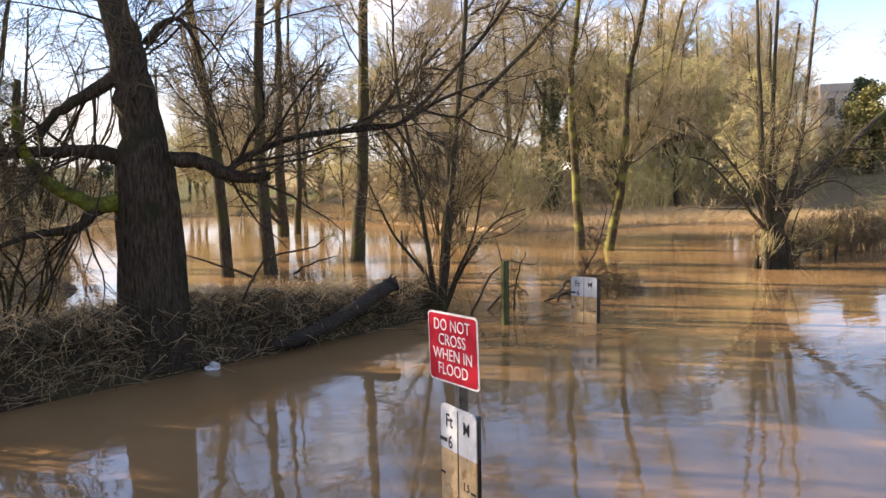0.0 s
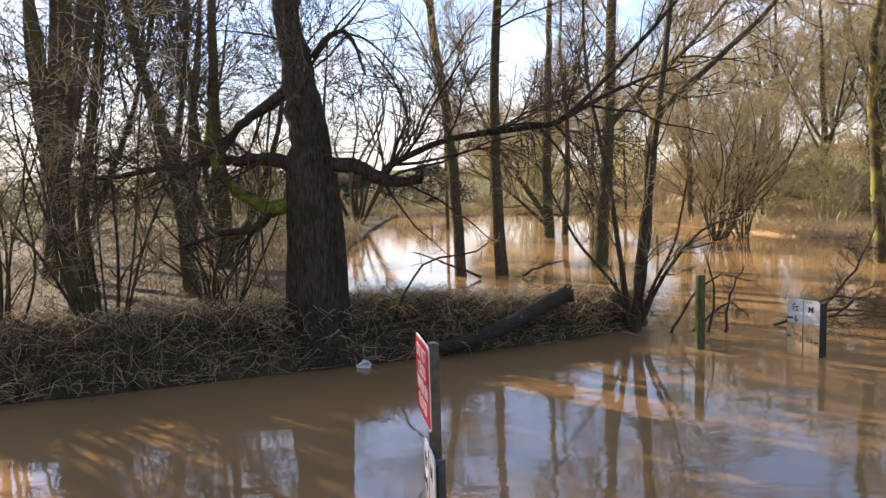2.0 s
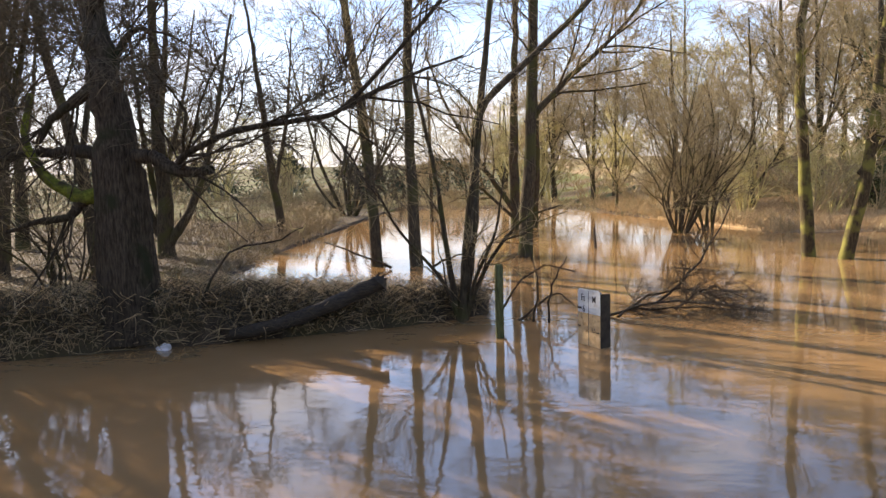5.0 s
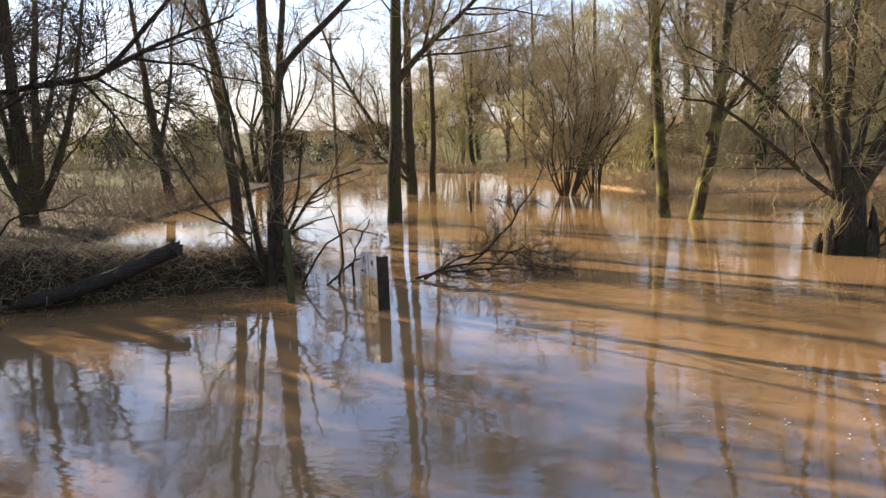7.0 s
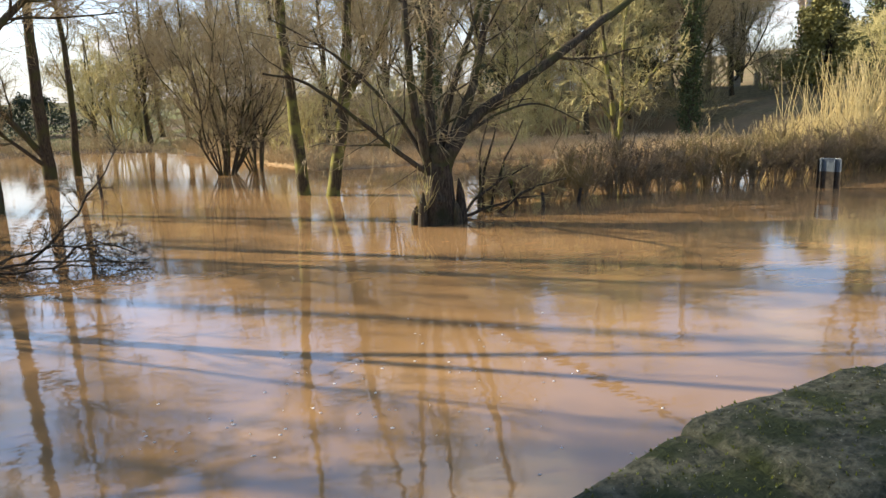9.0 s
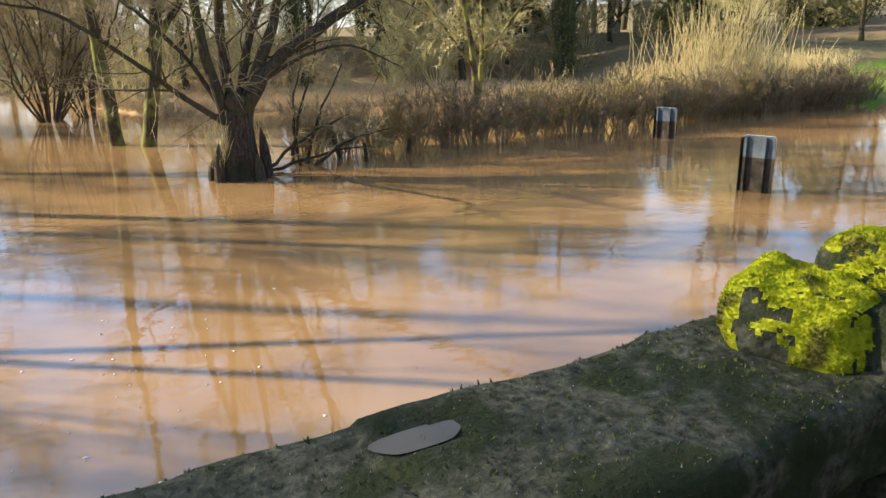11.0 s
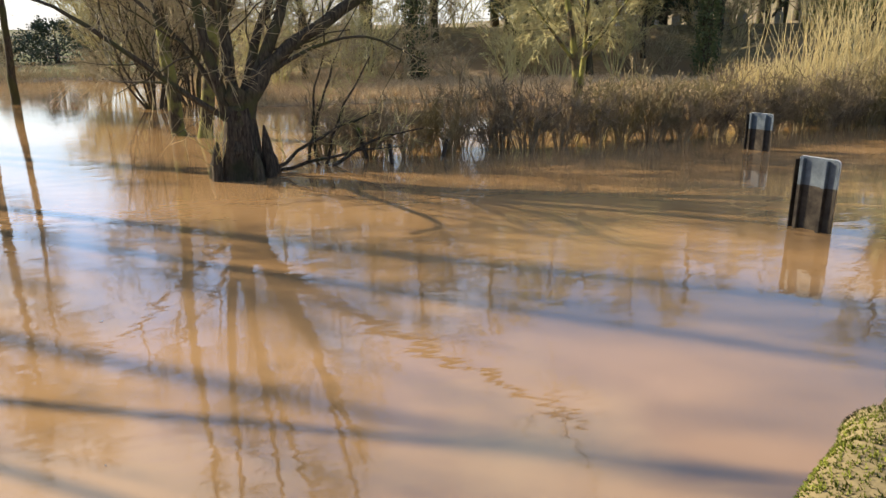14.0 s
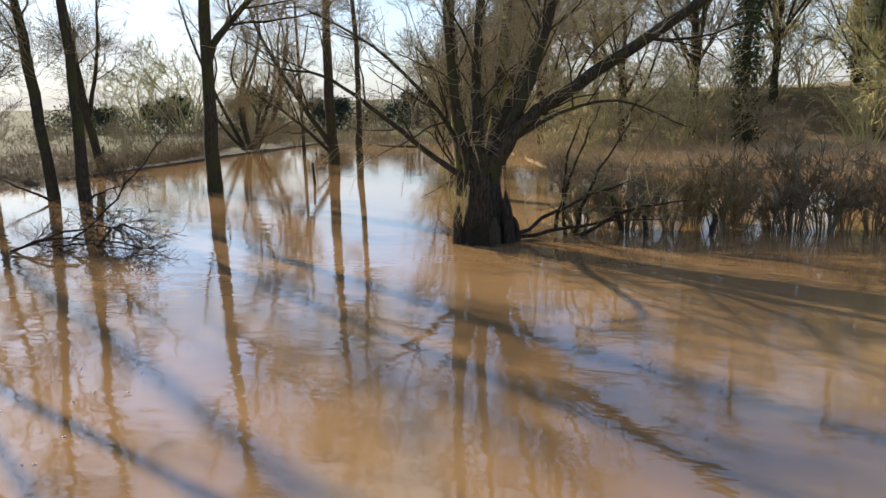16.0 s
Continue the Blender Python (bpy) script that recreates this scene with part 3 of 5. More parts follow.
def clump(name, label, at, n, height, spread, seed, bark, twigs, r=0.07, count=7, length=1.2, group="", z=0.0, lift=0.02, twig=0.006, levels=2, category="shrub", ratio=0.7, segs=4):
    """A many-stemmed bush or coppice."""
    rr = random.Random(seed)
    stems = []
    for i in range(n):
        a = rr.uniform(0, 2 * math.pi)
        s = spread * math.sqrt(rr.random())
        h = height * rr.uniform(0.65, 1.05)
        b = 0.25 * min(0.8, spread * 0.3)
        j = [rr.uniform(-0.16, 0.16) * spread for _ in range(4)]
        stems.append((((math.cos(a) * b, math.sin(a) * b, -0.4), (math.cos(a) * s * 0.4 + j[0], math.sin(a) * s * 0.4 + j[1], h * 0.3), (math.cos(a) * s * 0.8 + j[2], math.sin(a) * s * 0.8 + j[3], h * 0.66), (math.cos(a) * s + j[1], math.sin(a) * s - j[0], h)), r * rr.uniform(0.6, 1.1), r * 0.2))
    return bare_tree(name, label, (*at, z), stems, seed, bark, twigs, count, length, 0.6, lift, twig, 0.15, levels, group, category, 1.1, 6, 0, ratio, segs)


clump("coppice_tree", "dense many-stemmed bare coppice in the flood", (16.1, 33.5), 20, 7.6, 4.0, 41, BARK, TWIG, 0.055, 8, 2.4, category="tree")
clump("coppice_tree", "many-stemmed bare coppice beside its twin", (17.6, 34.2), 12, 6.6, 3.2, 42, BARK, TWIG, 0.055, 8, 2.4, category="tree")
clump("willow_shrub", "fan-shaped bare willow standing in flood water", (-3.6, 52.1), 12, 13, 5.5, 43, BARK, TWIG_DARK, 0.16, 6, 2.4, category="tree")
bush_stems = [
    (((0, 0, -0.2), (0.15, 0, 1.6), (0.42, 0, 3.8), (0.7, 0, 6.4), (0.9, 0, 9)), 0.11, 0.03),
    (((0.05, 0, 0.1), (0.28, 0.1, 2.1), (0.42, 0.1, 4.0), (1.5, 0.1, 5.1), (2.9, 0.1, 6.4), (4.0, 0.2, 7.8)), 0.11, 0.03),
    (((-0.1, 0, 0), (-0.3, 0, 1.5), (-0.5, 0.1, 3.0), (-0.9, 0.1, 5.0), (-1.0, 0, 7)), 0.07, 0.02),
    (((0.1, 0, 0), (0.5, -0.2, 1.0), (1.2, -0.3, 1.9), (2.0, -0.3, 2.2)), 0.05, 0.015),
    (((0.1, 0, 0), (0.3, -0.2, 0.8), (0.7, -0.3, 1.7), (0.9, -0.4, 2.9)), 0.05, 0.015),
    (((-0.1, 0, 0), (-0.4, -0.2, 0.8), (-1.2, -0.3, 1.8), (-1.9, -0.4, 3.2)), 0.05, 0.015),
]
bare_tree("alder_shrub", "bare alder shrub with tangled stems at the bank's tip", (7.0, 13.6, 0.1), bush_stems, 51, BARK, TWIG, 9, 1.5, 0.7, 0.0, 0.005, 0.15, category="shrub", flare=1.1, sides=8)
pole_left = [(((0, 0, -0.3), (0.0, 0, 2.5), (-0.05, 0, 6), (0.1, 0, 11), (0.4, 0, 17)), 0.34, 0.07), (((-0.1, 0, 0.6), (-1.2, 0, 3.2), (-2.3, 0, 6.5), (-3.2, 0, 10)), 0.18, 0.04), (((0.1, 0, 0.5), (1.2, 0, 2.2), (2.2, 0, 5.0), (3.0, 0, 9)), 0.2, 0.04), (((0, 0.1, 0.6), (-0.7, 0.3, 4), (-1.2, 0.5, 9)), 0.16, 0.04)]
bare_tree("willow_tree", "bare grey willow forking low on the marsh", (-5.0, 25.6, 0.05), pole_left, 61, BARK, TWIG_DARK, 12, 3.4, 0.75, 0.0, 0.009, flare=1.2)
for i, (x, y, h, lx, r) in enumerate(((-6.2, 17.5, 14, -0.10, 0.24), (-8.0, 20.5, 17, 0.03, 0.28), (-3.6, 19.0, 13, -0.20, 0.22), (-10.5, 24, 17, 0.08, 0.3), (-4.8, 15.2, 10, 0.10, 0.16), (-12.5, 19, 12, -0.05, 0.24), (-3.0, 34, 12, -0.12, 0.25), (-9, 33, 13, 0.1, 0.28), (-14, 30, 14, 0.0, 0.3), (-11.5, 15.5, 14, 0.05, 0.26), (-16, 22, 16, 0.04, 0.3))):
    bare_tree("alder_tree", "bare tree with dark bark on the wooded bank", (x, y, 0.1), [(straight(h, (lx, 0.0), 0.15, 70 + i), r, r * 0.2), (((lx * h * 0.25, 0, h * 0.22), (lx * h * 0.4 + 0.9, 0.3, h * 0.5), (lx * h * 0.6 + 1.6, 0.3, h * 0.85)), r * 0.5, 0.03)], 70 + i, BARK, TWIG_DARK, 11, 3.0, 0.8, 0.0, 0.008, 0.15, group="trees on the wooded bank", ratio=0.74)
for i, (x, y, h) in enumerate(((-2.4, 11.3, 5.2), (-4.0, 10.9, 5.6), (-1.2, 13.2, 3.0), (-6.2, 11.5, 6.0))):
    clump("thicket_shrub", "tangled dark leafless thicket on the bank", (x, y), 11, h, 1.7, 90 + i, BARK, TWIG, 0.035, 7, 1.3, "thicket on the bank", 0.6, -0.03, 0.006)


# ---- ford sign, depth gauges, posts ----
def lettering(name, text, size, mat, m, parent, squeeze=1.0, bold=0.0):
    cu = bpy.data.curves.new(name, "FONT")
    cu.body, cu.size, cu.align_x, cu.align_y = text, size, "CENTER", "CENTER"
    cu.extrude, cu.offset, cu.resolution_u = 0.0015, bold, 3
    tmp = bpy.data.objects.new(name, cu)
    me = bpy.data.meshes.new_from_object(tmp)
    bpy.data.objects.remove(tmp)
    me.transform(m @ Matrix.Diagonal((squeeze, 1, 1, 1)))
    me.materials.clear()
    me.materials.append(mat)
    return part(name, me, parent)


def plate(name, w, h, t, mat, m, corner=0.04, top_only=False, z0=0.0):
    """An upright plate with rounded corners, its foot centre at the origin of m, facing -y."""
    bm = bmesh.new()
    ring = []
    for cx, cz, a0 in ((w / 2 - corner, h - corner, 0), (-w / 2 + corner, h - corner, 90), (-w / 2 + corner, corner, 180), (w / 2 - corner, corner, 270)):
        if top_only and a0 >= 180:
            ring.append((math.copysign(w / 2, cx), 0))
            continue
        for k in range(6):
            a = radians(a0 + 18 * k)
            ring.append((cx + corner * math.cos(a), cz + corner * math.sin(a)))
    face = bm.faces.new([bm.verts.new((x, -t / 2, z + z0)) for x, z in ring])
    ext = bmesh.ops.extrude_face_region(bm, geom=[face])
    bmesh.ops.translate(bm, vec=(0, t, 0), verts=[v for v in ext["geom"] if isinstance(v, bmesh.types.BMVert)])
    bmesh.ops.recalc_face_normals(bm, faces=bm.faces)
    bmesh.ops.transform(bm, matrix=m, verts=bm.verts)
    return bm_mesh(name, bm, mat)


I4 = Matrix.Identity(4)


def depth_gauge(label, at, turn, w, top, line, deep=0.10):
    """A ford depth gauge: painted board on a steel channel, feet on its left half and metres on its right."""
    g = thing("depth_gauge", label, "depth gauge", "ford depth gauges", at=(*at, 0), turn=turn)
    part("board", plate("board", w, top - line, 0.012, GAUGE_WHITE, pose(0, 0, line), 0.06, True), g, "white painted board")
    part("stained_board", plate("stained_board", w, line + 0.9, 0.012, GAUGE_MUD, pose(0, 0, -0.9), 0.02, True), g, "mud-stained lower board")
    part("back_plate", plate("back_plate", w - 0.01, top - line - 0.005, 0.006, GAUGE_BACK, pose(0, 0.012, line), 0.06, True), g, "grey-blue steel back")
    part("wet_back_plate", plate("wet_back_plate", w - 0.01, line + 0.9, 0.006, GAUGE_DARK, pose(0, 0.012, -0.9), 0.02, True), g, "dark wet lower back")
    for sx in (-w * 0.22, w * 0.36):
        part("channel", box_mesh("channel", (0.055, 0.07, top - line - 0.03), (sx, 0.052, (top + line - 0.03) / 2), GAUGE_BACK, 0.006), g)
        part("wet_channel", box_mesh("wet_channel", (0.055, 0.068, line + 0.9), (sx, 0.052, (line - 0.9) / 2), GAUGE_DARK, 0.006), g, "dark wet channel")
    part("side_flange", box_mesh("side_flange", (0.012, deep, top + 0.8), (w / 2 - 0.004, deep / 2 + 0.005, (top - 0.9) / 2), GAUGE_DARK, 0.003), g, "black steel side flange")
    part("seam", box_mesh("seam", (0.008, 0.004, top + 0.2), (0, -0.009, (top - 0.24) / 2), BLACK, 0), g)
    lettering("feet_letters", "Ft", 0.17, BLACK, pose(-w * 0.25, -0.0085, top - 0.15, 90), g, 0.8, 0.0008)
    lettering("metre_letter", "M", 0.16, BLACK, pose(w * 0.24, -0.0085, top - 0.16, 90), g, 0.8, 0.0008)
    lettering("six", "6", 0.17, BLACK, pose(-w * 0.22, -0.0085, top - 0.34, 90), g, 0.8, 0.0008)
    part("tick_mark", box_mesh("tick_mark", (0.11, 0.004, 0.035), (-w * 0.42, -0.009, top - 0.33), BLACK, 0), g)
    lettering("metre_mark", "1.5", 0.10, BLACK, pose(w * 0.22, -0.0085, top - 0.68, 90), g, 0.8, 0.0005)
    part("tick_mark", box_mesh("tick_mark", (0.07, 0.004, 0.02), (w * 0.42, -0.009, top - 0.70), BLACK, 0), g)
    part("tick_mark", box_mesh("tick_mark", (0.07, 0.004, 0.02), (-w * 0.44, -0.009, top - 0.64), BLACK, 0), g)
    return g


depth_gauge("white flood depth gauge, mud-stained below, in the water", (9.26, 11.41), -56, 0.55, 0.955, 0.55, 0.22)
depth_gauge("flood depth gauge seen from its grey-blue back", (27.13, 8.56), 104, 0.60, 1.02, 0.62)
depth_gauge("further flood depth gauge at the hedge, grey back showing", (31.3, 14.85), 108, 0.62, 0.88, 0.50)

depth_gauge("flood depth gauge under the red warning sign", (3.17, 4.85), -80, 0.52, 1.07, 0.66, 0.02)
board = thing("warning_sign", "red rectangular flood warning sign with white border", "road sign", at=(3.14, 4.86, 0), turn=-80.3)
tilt = pose(0, 0, 1.285, 0, -2.6, 0)
part("panel", plate("panel", 0.735, 0.62, 0.006, SIGN_WHITE, tilt, 0.045), board, "white edge of the panel")
part("red_face", plate("red_face", 0.70, 0.585, 0.004, SIGN_RED, tilt @ pose(0, -0.0055, 0.0175), 0.035), board, "red painted face")
part("panel_back", plate("panel_back", 0.725, 0.61, 0.003, GALV, tilt @ pose(0, 0.0055, 0.005), 0.04), board, "grey metal back")
for row, (text, z) in enumerate((("DO NOT", 0.505), ("CROSS", 0.375), ("WHEN IN", 0.245), ("FLOOD", 0.115))):
    lettering("lettering", text, 0.146, SIGN_WHITE, tilt @ pose(0, -0.009, z, 90), board, 0.92, 0.0002)
for z in (1.42, 1.75):
    part("clip", box_mesh("clip", (0.16, 0.03, 0.04), (0.0, 0.022, z), GALV, 0.004), board)
part("post", box_mesh("post", (0.09, 0.09, 2.75), (0.0, 0.075, 0.5), GALV, 0.012), board, "square grey post")

gp = thing("wooden_post", "upright wooden post green with algae in the water", "post", at=(7.76, 12.05, 0), turn=12)
part("shaft", box_mesh("shaft", (0.135, 0.12, 2.1), (0, 0, 0.27), POST_WOOD, 0.012, jitter=0.006, cuts=3), gp)
for i, (x, y, h, lean) in enumerate(((22.34, 16.85, 0.75, 14), (22.73, 16.2, 0.42, 3), (11.4, 27, 0.8, 3), (24.0, 16.6, 0.4, -6), (-13, 44, 1.0, 0), (-8, 41, 1.0, 3))):
    p = thing("stake", "short weathered stake leaning in the flood water", "stake", "stakes in the water", at=(x, y, 0))
    me = tubes("stake", [(np.array(((0, 0, -0.6), (-0.1 * lean / 14, 0, 0.1), (-0.28 * lean / 14, 0, h))), (0.055, 0.055, 0.045))], 7, LOG)
    part("shaft", me, p)
    if i == 0:
        part("tip", tubes("tip", [(np.array(((-0.22, 0, h - 0.16), (-0.285, 0, h + 0.01))), (0.056, 0.05))], 7, MOSS_LIMB), p, "tip with yellow paint")

# log along the bank and fallen snag in the water
log = thing("fallen_log", "broken dark log lying along the bank edge", "log", at=(0, 0, 0))
lp = curve_through(((2.9, 11.8, 0.16), (4.1, 12.1, 0.40), (5.0, 12.45, 0.72), (5.5, 12.65, 0.94)), 10)
lp[1:-1] += np.random.default_rng(55).normal(0, 0.025, (8, 3))
part("stem", tubes("stem", [(lp, np.array((0.10, 0.13, 0.115, 0.14, 0.125, 0.15, 0.135, 0.16, 0.14, 0.15)))], 9, LOG), log)
for k, (dx, dz) in enumerate(((0.10, 0.16), (0.02, 0.20), (0.14, 0.07))):
    part("splinter", tubes("splinter", [(np.array((lp[-1 - k % 2] + (0, 0, 0.02), lp[-1] + (dx, 0.03 * k, dz))), (0.07, 0.012))], 5, LOG), log)
part("splintered_end", tubes("splintered_end", [(np.array((lp[-1] - (0.02, 0, 0.02), lp[-1] + (0.06, 0.04, 0.07))), (0.2, 0.09))], 9, LOG), log)


def debris(label, at, limbs, seed, count, length, mat=TWIG_DARK, r=0.03):
    rg = np.random.default_rng(seed)
    d = thing("fallen_branch", label, "branch", "fallen branches in the water", at=at)
    store = {0: [], 1: []}
    for ctrl in limbs:
        pts = gnarl(rg, curve_through(ctrl, 10), 0.02)
        rad = np.linspace(r, r * 0.35, 10)
        part("limb", tubes("limb", [(pts, rad)], 6, BARK_DARK), d)
        ramify(rg, store, pts, rad, 1, count, length, 0.9, -0.01, 0.1, 0.6, 0.006)
    for k in (1, 0):
        if store[k]:
            part("crown", tubes("crown", store[k], 4, mat), d, kind="stuff")
    return d


debris("dark fallen branch with debris caught in the flood", (11.2, 14.2, 0), [((-1.3, -0.3, 0.0), (-0.3, -0.4, 0.3), (0.8, -0.1, 0.2), (1.9, -0.2, 0.02)), ((-1.1, -0.6, 0.05), (-0.4, 0.1, 0.32), (0.6, 0.3, 0.42), (1.4, -0.3, 0.12)), ((-0.2, 0.1, 0.2), (0.5, 0.3, 0.75), (1.1, 0.6, 1.5), (1.5, 0.9, 2.1)), ((-0.8, 0.2, 0), (0.2, -0.2, 0.15), (1.5, -0.4, 0.1)), ((0.2, 0.3, 0), (0.9, 0.2, 0.5), (1.7, 0.1, 0.15))], 3, 17, 0.85)
debris("tangled dead stems standing in the water by the bank", (8.2, 13.4, 0), [((-0.6, 0, -0.2), (-0.2, 0, 0.6), (0.4, 0.1, 1.1), (1.0, 0, 1.0)), ((0.2, 0, -0.3), (0.3, 0, 0.8), (0.1, 0, 1.6)), ((0.5, -0.1, -0.3), (0.55, -0.1, 0.7), (0.9, 0, 1.3)), ((-0.3, 0.1, -0.2), (0.6, 0.2, 0.5), (1.1, 0.2, 0.25))], 4, 6, 0.55)
debris("pale fallen branches leaning against the pollard", (21.1, 16.3, 0), [((-1.0, -0.6, 0.1), (0.2, 0, 0.7), (1.4, 0.3, 1.1)), ((-0.9, -0.5, 0.05), (0.5, -0.1, 0.25), (1.9, 0.1, 0.3)), ((-0.2, 0, 0.1), (0.2, 0.2, 1.5), (0.7, 0.4, 2.6)), ((0, 0.1, 0), (0.0, 0.3, 1.3), (0.3, 0.4, 2.4)), ((0.2, 0.2, 0), (0.6, 0.2, 1.2), (1.3, 0.4, 2.3)), ((0.3, -0.1, 0), (1.2, 0, 0.5), (2.4, 0.1, 0.7))], 6, 8, 0.8, TWIG_PALE, 0.045)
debris("arching mossy branch rooted in the bank", (2.5, 12.0, 0.55), [((-0.25, -0.2, -0.1), (0.1, -0.1, 0.7), (0.5, 0, 1.15), (1.3, 0.1, 1.3), (1.7, 0.2, 1.55))], 7, 4, 0.4, TWIG_PALE, 0.03)
debris("half-sunk stub with a broken bough", (4.1, 22.2, 0), [((1.5, -0.4, 0.05), (2.0, -0.4, 0.3), (2.9, -0.5, 0.55)), ((0.2, -0.5, 0.05), (-0.8, -0.6, 0.5), (-1.9, -0.6, 0.9))], 8, 3, 0.5, TWIG_DARK, 0.05)

# small white lump modelled in place of a bright sky reflection on the water
glint = thing("plastic_litter", "white lump standing in for a sky reflection at the bank foot", "litter", at=(1.85, 11.32, 0.02))
bm = bmesh.new()
bmesh.ops.create_icosphere(bm, subdivisions=3, radius=0.09)
for v in bm.verts:
    v.co = Vector((v.co.x * 1.3, v.co.y * 0.8, v.co.z * 0.75)) + noise.noise_vector(v.co * 14) * 0.07
part("sheet", bm_mesh("sheet", bm, SKY_GLINT), glint)

# floating foam flecks
fv, ff = [], []
rr = random.Random(8)
for i in range(95):
    x, y = rr.gauss(15.2, 1.3), rr.gauss(6.3, 1.1)
    s, a = rr.uniform(0.006, 0.02), rr.uniform(0, 3)
    b = len(fv)
    for k in range(6):
        q = a + k * math.pi / 3
        fv.append((x + s * rr.uniform(0.6, 1.4) * math.cos(q), y + s * rr.uniform(0.5, 1.2) * math.sin(q), 0.004))
    fv.append((x, y, 0.012))
    ff += [(b + k, b + (k + 1) % 6, b + 6) for k in range(6)]
tagged(new("foam_flecks", mesh_of("foam", fv, ff, FOAM)), "small white foam flecks drifting on brown water", "foam", kind="stuff")


# ---- parapet: stone coping, moss block, brick pier ----
def rough_stone(name, size, m, mat, seed, amount=0.03, rounding=0.08, cuts=7, parent=None, label="", upper=None, lumps=0.0):
    """A weathered block: a rounded box with uneven faces; upper is a second material on its top."""
    bm = bmesh.new()
    bmesh.ops.create_cube(bm, size=1)
    bmesh.ops.subdivide_edges(bm, edges=bm.edges[:], cuts=cuts, use_grid_fill=True)
    hx, hy, hz = (s / 2 for s in size)
    for v in bm.verts:
        c = Vector((v.co.x * size[0], v.co.y * size[1], v.co.z * size[2]))
        r = min(rounding, hx, hy, hz)
        inner = Vector((max(-hx + r, min(hx - r, c.x)), max(-hy + r, min(hy - r, c.y)), max(-hz + r, min(hz - r, c.z))))
        d = c - inner
        if d.length > 1e-6:
            c = inner + d.normalized() * r
        c += noise.noise_vector(c * 3.2 + Vector((seed * 7.1, seed * 3.3, 0))) * amount
        c += noise.noise_vector(c * 11 + Vector((seed, 0, 5))) * amount * 0.4
        v.co = c
    bm.normal_update()
    if lumps:
        for v in bm.verts:
            q = v.co * 17 + Vector((seed, 2, 0))
            v.co += v.normal * lumps * max(0, v.normal.z + 0.3) * (noise.noise(q) + 0.6 * noise.noise(q * 2.7))
    bmesh.ops.transform(bm, matrix=m, verts=bm.verts)
    bm.normal_update()
    me = bm_mesh(name, bm, mat, True)
    if upper:
        me.materials.append(upper)
        for p in me.polygons:
            c = p.center
            if p.normal.z + 0.55 * noise.noise(c * 6) + 0.5 * noise.noise(c * 21) > 0.36 or p.normal.x < -0.3 and noise.noise(c * 5) > -0.15:
                p.material_index = 1
    ob = new(name, me)
    if parent:
        ob.parent = parent
    return tagged(ob, label)


def moss_tufts(name, base, count, seed, mat, parent, size=0.02, low=-0.2):
    """Small cushions of moss leaves over the upward faces of a stone."""
    rg = random.Random(seed)
    polys = [(p.center.copy(), p.normal.copy(), p.area) for p in base.polygons if p.normal.z > low and (len(base.materials) < 2 or p.material_index == 1)]
    if not polys:
        return
    weights = [a for _, _, a in polys]
    vs, fs = [], []
    for c, nrm, area in rg.choices(polys, weights, k=count):
        s = math.sqrt(area)
        t1 = nrm.orthogonal().normalized()
        t2 = nrm.cross(t1)
        p = c + t1 * rg.uniform(-0.6, 0.6) * s + t2 * rg.uniform(-0.6, 0.6) * s
        for _ in range(3):
            a = rg.uniform(0, 6.28)
            d = (t1 * math.cos(a) + t2 * math.sin(a))
            tip = p + nrm * size * rg.uniform(0.4, 1.0) + d * size * rg.uniform(0.3, 0.9)
            w = nrm.cross(d) * size * 0.28
            b = len(vs)
            vs += [p - w - nrm * 0.003, p + w - nrm * 0.003, tip]
            fs.append((b, b + 1, b + 2))
    part(name, mesh_of(name, vs, fs, mat), parent, kind="stuff")


def parapet_line(x):
    """Outer edge of the parapet's coping."""
    return piecewise(x, ((13.8, 0.72), (14.25, 1.13), (14.8, 1.33), (15.5, 1.40), (17.2, 1.44), (18.6, 1.42), (19.2, 1.28), (20.1, 1.44), (20.7, 1.72), (21.4, 2.22), (23.5, 2.9)))


